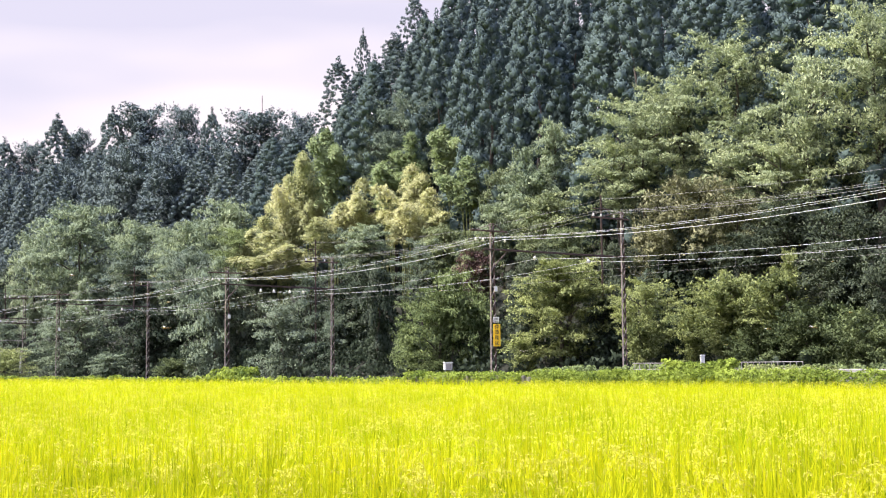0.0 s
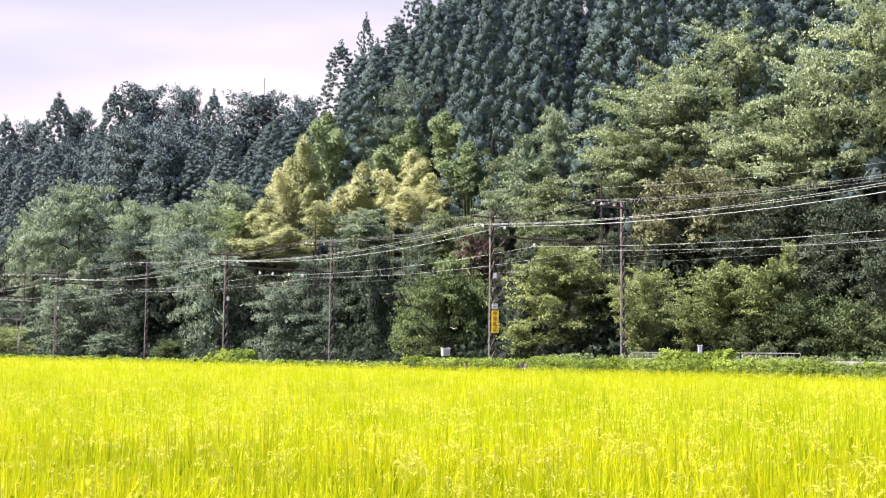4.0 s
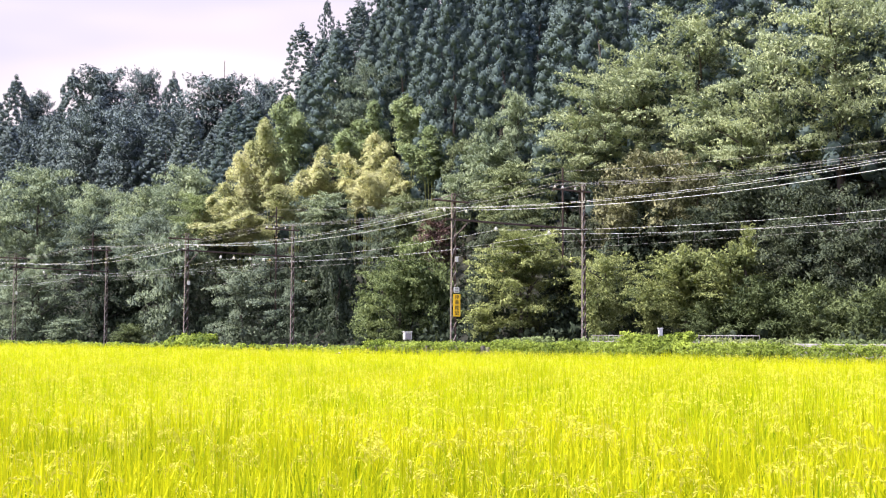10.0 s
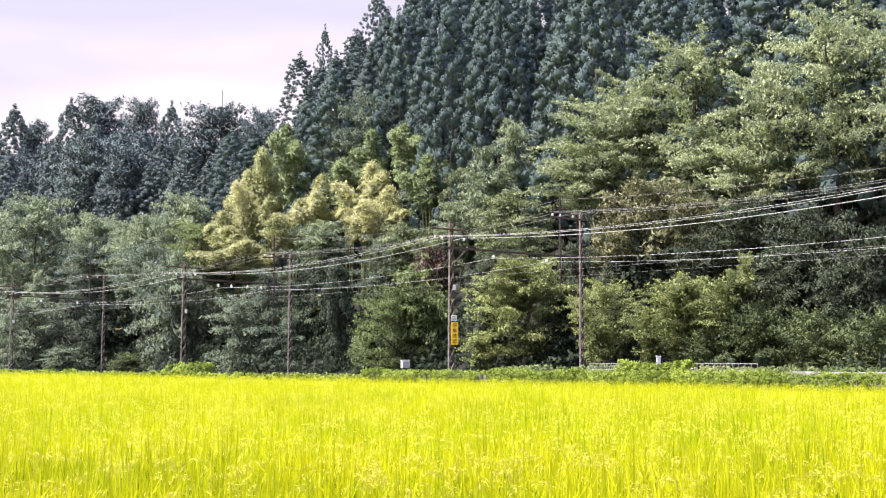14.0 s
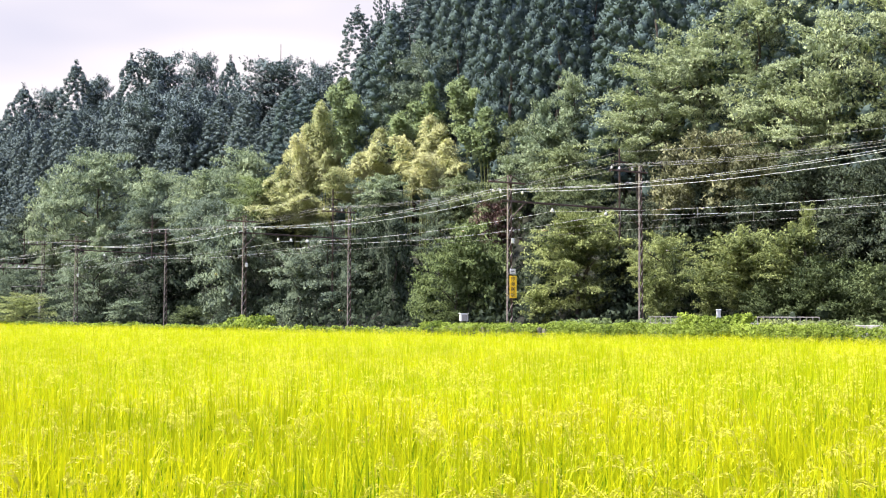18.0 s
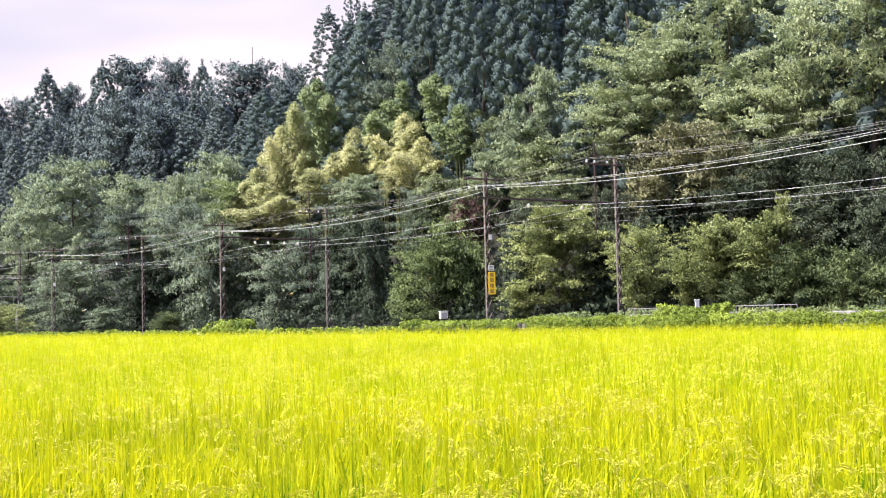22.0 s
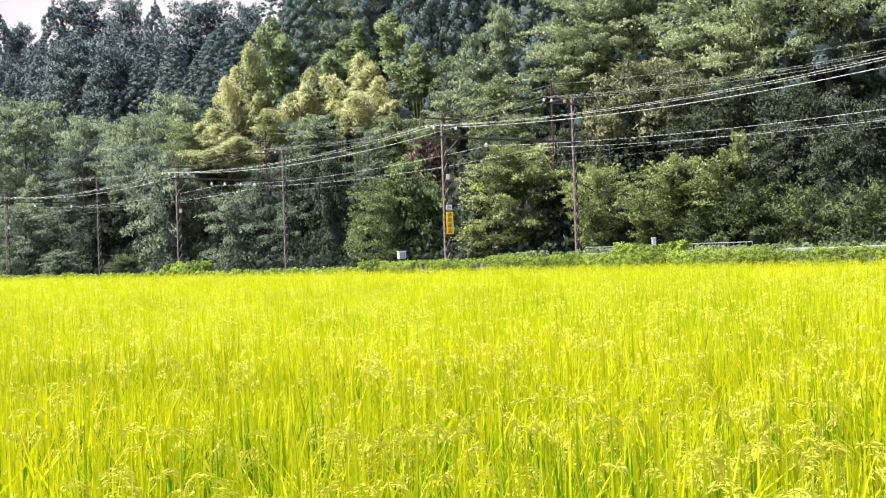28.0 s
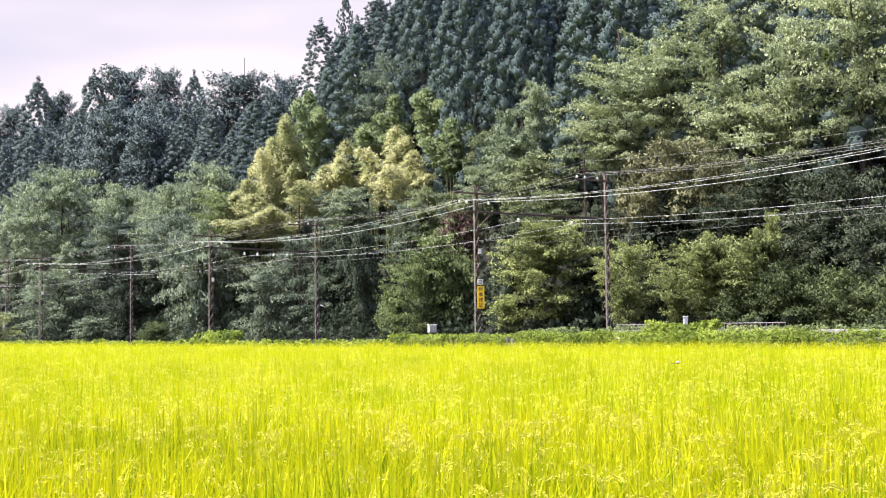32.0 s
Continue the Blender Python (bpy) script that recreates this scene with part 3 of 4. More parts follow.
PLAN_SHRUB = [
    (11.0, 15.5, 8.0, 0.9, 7.6), (11.1, 15, 8.4, 4.3, 4.5), (3.4, 15, 6.6, 1.3, 4.6), (-2.7, 15.5, 5.8, 1.0, 7.2),
    (-2.8, 15, 6.6, 2.2, 3.7), (-6.0, 15.5, 6.3, 1.9, 3.8), (12.6, 13, 3.3, 0.9, 2.9), (-0.8, 14.4, 4.9, 1.3, 2.3),
    (-6.6, 16, 7.0, 4.4, 1.1), (2.5, 13.6, 4.0, 0.8, 2.4),
]
PLAN_BRAM = [
    (-8.6, 15, 4.6, 1.0, 4.6), (-11.7, 14.8, 4.3, 0.9, 5.0), (-16.1, 14.8, 4.2, 0.7, 5.0), (-12.9, 13.8, 2.9, 0.8, 2.9),
    (-5.7, 14.2, 3.4, 0.9, 3.7), (64.3, 13.2, 2.3, 0.3, 4.1),
]
PLAN_BAMBOO = [
    (62.9, 25, 13.5, 4.7, 4.3), (63.4, 22, 11.5, 5.4, 4.8), (60.2, 26, 15.1, 5.7, 4.9), (51.0, 25.5, 11.8, 4.7, 4.8),
    (44.4, 26.5, 11.7, 4.2, 4.7), (39.7, 25, 10.0, 4.8, 4.7), (57.5, 21, 10.0, 4.5, 7.1), (51.6, 23.5, 10.7, 4.9, 5.1),
]
PLAN_BAMBG = [
    (57.6, 27, 16.4, 5.5, 3.6), (47.5, 27, 12.2, 5.8, 3.7), (46.6, 29, 13.8, 7.2, 2.7), (41.0, 29, 13.5, 6.1, 3.2),
    (35.8, 27, 11.1, 4.8, 3.2),
]
PLAN_DEAD = [
    (26.5, 20.2, 7.0, 3.5, 3.5),
]
PLAN_SKY_CEDAR = [
    (184.9, 38, 28.7, 4.7, 6.0), (154.2, 36, 29.3, 5.8, 5.5), (134.5, 37, 26.7, 3.8, 4.8), (118.7, 34, 22.9, 5.3, 3.7),
    (104.3, 38, 21.2, 1.9, 3.5), (71.7, 37, 22.4, 5.9, 5.6), (75.5, 43, 23.7, 5.0, 2.8), (62.2, 38, 22.8, 6.2, 6.0),
    (70.5, 47, 25.2, 4.3, 4.8),
]
PLAN_SKY_EVER = [
    (182.9, 42, 26.6, 8.4, 5.4), (155.6, 40, 25.8, 7.3, 5.6), (132.4, 41, 25.6, 6.5, 8.8), (123.1, 43, 23.0, 6.2, 4.7),
    (96.0, 40, 19.5, 3.8, 8.1), (80.3, 36, 16.9, 4.7, 3.8), (87.9, 42, 16.7, 2.0, 3.7),
]


def build_wood():
    kinds = (
        ("shrub", "shrub", [(s, n, top, low + 0.14 * (top - low), wide) for s, n, top, low, wide in PLAN_SHRUB], "bushy bright green shrub at the foot of the wooded slope", "shrub"),
        ("bramble", "bramble", PLAN_BRAM, "tangled green bramble thicket at the foot of the slope", "thicket"),
        ("yellowgreen", "tree", PLAN_YELG, "low rounded yellow-green broadleaved tree at the wood's edge", "tree"),
        ("tiered", "tree", PLAN_TIER, "small tree with level tiers of dark green leaves", "tree"),
        ("greygreen", "tree", PLAN_GREY, "soft grey-green broadleaved tree beside the railway", "tree"),
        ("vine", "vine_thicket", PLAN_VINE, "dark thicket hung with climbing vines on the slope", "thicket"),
        # Right-hand slope trees get dark leaves too, as shade put into colour.
        ("dark", "tree", PLAN_DARK + [p for p in PLAN_MID if p[0] < 0], "broadleaved tree, its dark green leaves coloured for the shade of the wood", "tree"),
        ("dome", "tree", PLAN_DOME, "broad pale green tree with a domed crown", "tree"),
        ("mid", "tree", [p for p in PLAN_MID if p[0] > 48], "broadleaved tree among darker cedars, its green greyed for distance haze", "tree"),
        ("slope", "tree", [p for p in PLAN_MID if 0 < p[0] < 48], "green broadleaved tree on the wooded slope", "tree"),
        ("light2", "tree", PLAN_LIGHT2, "pale green tree with upright rounded lobes on the slope", "tree"),
        ("plate", "tree", PLAN_PLATE, "large fresh green tree with leaves in level sprays", "tree"),
        ("brownish", "tree", PLAN_BROWN, "dense olive-brown tree overgrown on the slope", "tree"),
        ("bamboo", "bamboo_clump", PLAN_BAMBOO, "clump of yellowing bamboo with hanging plumes", "bamboo"),
        ("bamboogreen", "bamboo_clump", PLAN_BAMBG, "clump of green bamboo with bent tips", "bamboo"),
        ("shrub", "shrub", [(64.0, -3.2, 3.4, 0.0, 5.4)], "rounded olive-green bush beside the paddy", "shrub"),
        ("dead", "vine_thicket", PLAN_DEAD, "withered reddish-brown vines on the slope", "thicket"),
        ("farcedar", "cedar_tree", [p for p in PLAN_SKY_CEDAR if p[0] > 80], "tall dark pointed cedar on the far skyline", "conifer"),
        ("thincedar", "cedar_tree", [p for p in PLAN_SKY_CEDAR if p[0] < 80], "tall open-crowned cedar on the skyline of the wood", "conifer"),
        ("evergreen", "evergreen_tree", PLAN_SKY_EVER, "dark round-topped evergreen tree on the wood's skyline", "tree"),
    )
    for kind, name, plan, label, category in kinds:
        for s, n, top, low, wide in plan:
            top += 0.0 if category == "conifer" else 0.02 * (top - low) if kind == "evergreen" else 0.06 * (top - low)
            wide *= 1.7 if kind == "thincedar" else 2.3 if kind == "farcedar" else 1.35 if kind == "evergreen" else 1.25 if kind == "bamboo" else 1.45 if kind == "bamboogreen" else 1.15 if kind == "plate" else 1.0
            tree(kind, name, s, n, top, low, wide, label, category, "trees of the wooded slope")


def crest(s, n):
    """The height that tree tops may reach: the wood's skyline dips where the near ridge ends."""
    far = -53.2 + (s + 53.2) * 86 / (n + 44)
    return (n + 44) / 86 * np.interp(far, [4, 34, 39, 44, 52, 58, 63, 71, 74, 82, 86, 100, 116, 135, 157, 181, 206, 243], [33.7, 39.9, 38.3, 39.5, 43.2, 42.2, 39.4, 37.7, 35.9, 29.9, 30.0, 30.9, 33.7, 36.3, 37.8, 38.7, 42.1, 46.3])


def build_cedars():
    roll = random.Random(11)
    for n, first, last, step in ((31, -16, 210, 5.6), (36.5, -16, 215, 5.8), (42.5, -22, 40, 5.5), (42.5, 40, 225, 5.6), (48.5, -26, 85, 5.8), (54.5, -30, 70, 5.8)):
        s = first
        while s < last:
            m, p = n + roll.uniform(-1.5, 1.5), s + roll.uniform(-1.2, 1.2)
            tall = (roll.uniform(20, 27) if p > 85 else roll.uniform(20 + 3 * (n > 40), 26 + 3 * (n > 40)) if p > 45 else roll.uniform(20, 26)) + 3.0 * noise.noise((p * 0.06, n * 0.1, 4.0))
            tall = min(tall, crest(p, m) - rise(m) - roll.choice((-1.0, 0, 0, 2.2)))
            if tall > 6 and (p > 84 and roll.random() < 0.3):
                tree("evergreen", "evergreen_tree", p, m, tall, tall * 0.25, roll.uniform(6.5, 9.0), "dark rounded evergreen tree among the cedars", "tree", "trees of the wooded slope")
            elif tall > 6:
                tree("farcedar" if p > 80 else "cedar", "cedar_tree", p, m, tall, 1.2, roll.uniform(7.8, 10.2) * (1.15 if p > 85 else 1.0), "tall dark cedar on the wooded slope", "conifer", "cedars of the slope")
            s += step * roll.uniform(0.8, 1.25)


def shade_bank(name, mid, leaf):
    # Downward normals and dark vine green put the shade beneath trees into the leaves.
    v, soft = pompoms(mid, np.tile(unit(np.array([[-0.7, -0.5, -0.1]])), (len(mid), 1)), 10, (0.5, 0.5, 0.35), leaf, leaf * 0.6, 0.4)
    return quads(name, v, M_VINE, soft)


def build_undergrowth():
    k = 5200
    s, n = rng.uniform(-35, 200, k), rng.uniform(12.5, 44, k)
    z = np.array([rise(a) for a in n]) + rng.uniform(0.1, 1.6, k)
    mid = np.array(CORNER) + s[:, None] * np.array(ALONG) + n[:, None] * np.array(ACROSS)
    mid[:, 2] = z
    ob = new("undergrowth", shade_bank("undergrowth", mid, 0.4))
    tagged(ob, "undergrowth on the slope, coloured dark for the shade beneath the trees", "undergrowth", kind="stuff")


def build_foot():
    """Brush that closes the foot of the wood, its leaves darkened to stand for shade."""
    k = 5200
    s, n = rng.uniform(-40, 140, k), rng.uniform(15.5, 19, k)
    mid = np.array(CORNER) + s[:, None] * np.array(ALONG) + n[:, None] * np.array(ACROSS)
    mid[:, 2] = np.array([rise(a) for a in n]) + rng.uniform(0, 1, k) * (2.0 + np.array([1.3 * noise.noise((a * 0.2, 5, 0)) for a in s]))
    tagged(new("brush", shade_bank("brush", mid, 0.26)), "leafy brush coloured dark for the shade at the foot of the wood", "brush", kind="stuff")


build_foot()
build_wood()
build_cedars()
build_undergrowth()

# ---- the rice ----


def inside(x, y):
    """Field: from the path at the camera to the edge below the hedge."""
    n = (x - CORNER.x) * ACROSS.x + (y - CORNER.y) * ACROSS.y
    return n < -6.0


def scatter(near, far, per, side=0.40, pad=0.8, group=1):
    area = side * (far ** 2 - near ** 2) + 2 * pad * (far - near)
    k = int(area * per)
    hills = max(k // group, 1)
    y = np.sqrt(rng.uniform(near ** 2, far ** 2, hills))
    x = rng.uniform(-1, 1, hills) * (y * side + pad)
    x, y = np.round(x / 0.17) * 0.17 + rng.normal(size=hills) * 0.02, np.round(y / 0.28) * 0.28 + rng.normal(size=hills) * 0.03
    x, y = np.repeat(x, group) + rng.normal(size=hills * group) * 0.035, np.repeat(y, group) + rng.normal(size=hills * group) * 0.035
    keep = inside(x, y) & (y > near * 0.97)
    return x[keep], y[keep]


def blades(x, y, low, high, segments, width, bend, upright=0.25):
    """Tapering leaves that stand up and bend over at the tip."""
    k = len(x)
    a = rng.uniform(0, 2 * np.pi, k)
    lean = rng.uniform(0.02, 1, k) ** 1.6 * bend
    wave = np.sin(2.3 * x + 1.1 * np.sin(1.7 * y)) * np.sin(1.9 * y + 1.3 * np.sin(2.9 * x + 1.0))
    tall = rng.uniform(low, high, k) * (1 + 0.11 * wave)
    t = np.linspace(0, 1, segments + 1)
    out = (lean * tall)[:, None] * (upright * t + (1 - upright) * t ** 2.6)
    up = tall[:, None] * (t - 0.35 * lean[:, None] * t ** 3)
    face = a + np.pi / 2 + rng.normal(size=k) * 0.8
    w = width * rng.uniform(0.7, 1.25, k)[:, None] * np.clip(2.6 * (1 - t), 0.04, 1) * 0.5
    c = np.stack([x[:, None] + np.cos(a)[:, None] * out, y[:, None] + np.sin(a)[:, None] * out, up], axis=2)
    s = np.stack([np.cos(face), np.sin(face), np.zeros(k)], axis=1)[:, None, :] * w[:, :, None]
    l, r = c - s, c + s
    return l, r, k, segments


def strips(name, l, r, k, segments, mat):
    rows = segments + 1
    verts = np.stack([l, r], axis=2).reshape(-1, 3)
    base = (np.arange(k) * rows * 2)[:, None] + (np.arange(segments) * 2)[None, :]
    faces = np.stack([base, base + 1, base + 3, base + 2], axis=2).reshape(-1)
    data = bpy.data.meshes.new(name)
    data.vertices.add(len(verts))
    data.vertices.foreach_set("co", verts.astype(np.float32).ravel())
    count = k * segments
    data.loops.add(count * 4)
    data.loops.foreach_set("vertex_index", faces.astype(np.int32))
    data.polygons.add(count)
    data.polygons.foreach_set("loop_start", np.arange(0, count * 4, 4, dtype=np.int32))
    data.update(calc_edges=True)
    data.materials.append(mat)
    return data


def ears(x, y, grains, low, high, size):
    """Drooping ears: grains strung along a bent stalk."""
    k = len(x)
    a = rng.uniform(0, 2 * np.pi, k)
    tall = rng.uniform(low, high, k)
    t = np.linspace(0, 1, grains)[None, :] * np.ones((k, 1))
    reach = rng.uniform(0.09, 0.16, k)[:, None]
    fall = rng.uniform(0.05, 0.13, k)[:, None]
    out = reach * np.sin(t * 1.5)
    up = tall[:, None] + 0.05 * np.sin(t * 2.4) - fall * t ** 2
    side = rng.normal(size=(k, grains)) * (0.018 if grains > 50 else 0.013) * np.sin(0.35 + t * 2.6)
    px = x[:, None] + np.cos(a)[:, None] * out - np.sin(a)[:, None] * side
    py = y[:, None] + np.sin(a)[:, None] * out + np.cos(a)[:, None] * side
    c = np.stack([px, py, up + rng.normal(size=(k, grains)) * 0.005 - np.abs(side)], axis=2).reshape(-1, 3)
    way = np.stack([np.cos(a)[:, None] * np.cos(t * 1.5), np.sin(a)[:, None] * np.cos(t * 1.5), 0.7 - 1.8 * t], axis=2).reshape(-1, 3) + rng.normal(size=c.shape) * 0.22
    cross = rng.normal(size=c.shape)
    g = len(c)
    return leaves(c, way, np.cross(unit(way), cross), size * 2.0 * rng.uniform(0.7, 1.3, g), size * 0.42 * rng.uniform(0.8, 1.25, g))


SWAYING = []


def build_rice():
    zones = (
        # near, far, leaves per m2, segments, leaf width, ears per m2, grains, grain size
        ("rice_plants", 1.3, 6.0, 620, 4, 0.019, 32, 80, 0.013),
        ("rice_plants", 6.0, 12.0, 540, 3, 0.019, 26, 34, 0.015),
        ("rice_plants", 12.0, 30.0, 270, 2, 0.020, 24, 10, 0.023),
        ("rice_plants", 30.0, 55.0, 115, 1, 0.026, 6, 5, 0.034),
        ("rice_plants", 55.0, 135.0, 34, 1, 0.040, 2, 5, 0.045),
    )
    for name, near, far, per, seg, wide, ear, grains, size in zones:
        x, y = scatter(near, far, per, group=8)
        l, r, k, seg = blades(x, y, 0.60, 1.02, seg, wide, 0.62)
        shares = 3 if far < 20 else 1
        for share in range(shares):
            # hills of eight leaves stay together
            pick = (np.arange(k) // 8) % shares == share
            thing = tagged(new(name, strips(name, l[pick], r[pick], int(pick.sum()), seg, M_RICE)), "dense ripening yellow-green rice plants standing in the paddy", "rice", kind="stuff")
            if shares > 1:
                SWAYING.append(thing)
        x, y = scatter(near, far, ear, group=3)
        grain = new("rice_ears", quads("rice_ears", ears(x, y, grains, 0.70, 0.86, size), M_EAR))
        if far < 20:
            SWAYING.append(grain)
        tagged(grain, "drooping pale yellow ears of rice", "rice", kind="stuff")
    # greener leaves lower in the stand
    for near, far, per, wide in ((1.3, 6.0, 480, 0.020), (6.0, 13.0, 320, 0.022)):
        x, y = scatter(near, far, per, group=8)
        l, r, k, seg = blades(x, y, 0.38, 0.93 if far < 8 else 0.80, 3, wide, 0.5)
        tagged(new("rice_plants", strips("rice_plants", l, r, k, seg, M_RICE_GREEN)), "fresh green lower leaves of the rice in the paddy", "rice", kind="stuff")
    # the field goes on to both sides
    x = np.concatenate([rng.uniform(-11, 11, 24000), rng.uniform(-40, 40, 22000)])
    y = np.concatenate([rng.uniform(1.25, 14, 24000), rng.uniform(1.25, 62, 22000)])
    keep = (np.abs(x) > y * 0.40 + 0.8) & inside(x, y)
    l, r, k, seg = blades(x[keep], y[keep], 0.62, 1.0, 2, 0.04, 0.5)
    tagged(new("rice_plants", strips("rice_plants", l, r, k, seg, M_RICE)), "dense ripening yellow-green rice plants standing in the paddy", "rice", kind="stuff")
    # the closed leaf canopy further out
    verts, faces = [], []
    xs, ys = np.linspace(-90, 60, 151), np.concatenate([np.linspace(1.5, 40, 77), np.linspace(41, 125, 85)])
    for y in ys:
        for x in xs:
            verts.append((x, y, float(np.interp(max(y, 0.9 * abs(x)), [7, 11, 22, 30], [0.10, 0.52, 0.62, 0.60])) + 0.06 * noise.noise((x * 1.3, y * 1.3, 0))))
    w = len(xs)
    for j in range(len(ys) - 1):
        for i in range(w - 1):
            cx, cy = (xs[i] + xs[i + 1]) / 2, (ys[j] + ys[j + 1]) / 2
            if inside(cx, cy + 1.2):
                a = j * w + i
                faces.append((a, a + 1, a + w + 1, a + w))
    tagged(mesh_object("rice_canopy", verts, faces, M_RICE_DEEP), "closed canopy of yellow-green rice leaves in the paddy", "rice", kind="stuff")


build_rice()

# ---- hedge, fences and small things between the field and the railway ----


def leaf_bank(name, s0, s1, n, low, high, depth, k, leaf, mat, label, category):
    s = rng.uniform(s0, s1, k)
    u = rng.uniform(-1, 1, k)
    lump = np.array([noise.noise((a * 0.45, n, 3.0)) + 0.6 * noise.noise((a * 1.7, n, 9.0)) for a in s])
    roof = high + 0.16 * lump
    t = rng.uniform(0, 1, k) ** 0.6
    z = low + (roof - low) * t
    nn = n + u * depth * np.sqrt(np.maximum(1 - t ** 3 * 0.8, 0.1))
    mid = np.array(CORNER) + s[:, None] * np.array(ALONG) + nn[:, None] * np.array(ACROSS)
    mid[:, 2] = z + np.array([rise(a) for a in nn])
    face = np.array(-ACROSS) * (1.1 - t)[:, None] + np.array([0, 0, 1.0]) * (0.05 + t ** 2)[:, None] + rng.normal(size=(k, 3)) * 0.3
    v, soft = pompoms(mid, unit(face), 14, 0.13, leaf, leaf * 0.55, 0.5)
    thing = tagged(new(name), label, category)
    cell = np.repeat(np.floor((s + 0.15 * np.sin(z * 9)) / 1.3), 14)
    for c in np.unique(cell):
        bush = new("bush", quads("bush", v[cell == c], mat, soft[cell == c]))
        bush.parent = thing
    return thing


def build_edge():
    leaf_bank("hedge", -8.7, 0.2, -5.25, 0.1, 1.12, 0.55, 1700, 0.085, M_HEDGE, "clipped green hedge between the paddy and the railway", "hedge")
    leaf_bank("hedge", -30.0, -9.0, -5.0, 0.1, 1.17, 0.6, 3800, 0.085, M_HEDGE, "long shaggy green hedge along the paddy's edge", "hedge")
    leaf_bank("weeds", -24.5, -20.3, -4.5, 0.4, 1.22, 0.4, 420, 0.10, M_SHRUB, "green weeds growing over the hedge", "weeds")
    leaf_bank("weeds", -19.9, -16.2, -4.5, 0.5, 1.48, 0.4, 560, 0.10, M_HEDGE, "tall green weeds growing through the hedge", "weeds")
    leaf_bank("weeds", 0.0, 95.0, -4.8, 0.0, 0.85, 0.6, 3200, 0.16, M_HEDGE, "low bright green weeds along the paddy's far edge", "weeds")
    leaf_bank("weeds", 18.0, 22.5, -4.2, 0.0, 1.35, 0.9, 420, 0.16, M_HEDGE, "bright green weed clump at the paddy's far edge", "weeds")
    leaf_bank("weeds", -35.0, -5.0, -1.0, 0.0, 1.0, 1.2, 1800, 0.16, M_YELLOWGREEN, "grass and weeds on the railway bank", "weeds")
    # sleeper fence under the first stretch of hedge
    fence = tagged(new("sleeper_fence"), "low fence of weathered upright sleepers under the hedge", "fence")
    fence.matrix_world = Matrix.Translation(spot(0, -5.4))
    for i in range(26):
        s = -9.0 + i * 0.36
        bm = bmesh.new()
        h = 0.98 + 0.08 * math.sin(i * 2.3)
        box(bm, (0.20, 0.12, h), (*(ALONG * s)[:2], h / 2), pose(0, 0, 0, 0, 2 * math.sin(i * 1.7), 127.4), 0.012)
        part("post", bm, M_SLEEPER, fence)
    # white guard rail
    for s0, s1, label in ((-14.55, -12.05, "pale painted steel guard rail half hidden by weeds"), (-21.1, -17.75, "long pale painted steel guard rail beside the railway")):
        rail = tagged(new("guard_rail"), label, "railing")
        rail.matrix_world = Matrix.Translation(spot(s0, -2.0, rise(-2.0))) @ pose(0, 0, 0, 0, 0, 127.4)
        length = s1 - s0
        for z in (0.95, 1.22):
            bm = bmesh.new()
            tube(bm, [(0, 0, z), (length, 0, z)], [0.016, 0.016], 6)
            part("rail", bm, M_RAIL, rail)
        for i in range(int(length / 0.3) + 1):
            bm = bmesh.new()
            box(bm, (0.025, 0.025, 1.22), (i * 0.3, 0, 0.61), None, 0.006)
            part("post", bm, M_RAIL, rail)
    for s0, s1 in ((-31.0, -18.6),):
        wall = tagged(new("retaining_wall"), "low weathered concrete wall behind the hedge", "wall")
        wall.matrix_world = Matrix.Translation(spot(s0, -3.4, 0)) @ pose(0, 0, 0, 0, 0, 127.4)
        for k in range(6):
            bm = bmesh.new()
            long = (s1 - s0) / 6
            box(bm, (long - 0.02, 0.18, 1.24 + 0.02 * math.sin(k * 2.1)), ((k + 0.5) * long, 0, 0.62), None, 0.02)
            part("block", bm, M_CONCRETE, wall)
    bm = bmesh.new()
    box(bm, (0.16, 0.16, 1.5), (0, 0, 0.75), None, 0.02)
    box(bm, (0.2, 0.2, 0.05), (0, 0, 1.51), None, 0.01)
    post = tagged(new("marker_post"), "white painted marker post beside the railway", "post")
    post.matrix_world = Matrix.Translation(spot(-16.4, -2.4, rise(-2.4)))
    part("shaft", bm, M_WHITE, post)
    cabinet = tagged(new("relay_cabinet"), "small white metal equipment box on legs behind the hedge", "cabinet")
    cabinet.matrix_world = Matrix.Translation(spot(-0.7, -3.5, rise(-3.5))) @ pose(0, 0, 0, 0, 0, 20)
    bm = bmesh.new()
    box(bm, (0.38, 0.28, 0.36), (0, 0, 1.26), None, 0.015)
    part("body", bm, M_WHITE, cabinet)
    bm = bmesh.new()
    box(bm, (0.44, 0.35, 0.035), (0, 0, 1.46), None, 0.01)
    part("roof", bm, M_WHITE, cabinet)
    bm = bmesh.new()
    box(bm, (0.30, 0.012, 0.28), (0, -0.147, 1.25), None, 0.003)
    part("door", bm, M_RAIL, cabinet, "pale grey door")
    for x in (-0.14, 0.14):
        bm = bmesh.new()
        box(bm, (0.05, 0.05, 1.08), (x, 0, 0.54), None, 0.006)
        part("leg", bm, M_CONCRETE, cabinet)


build_edge()

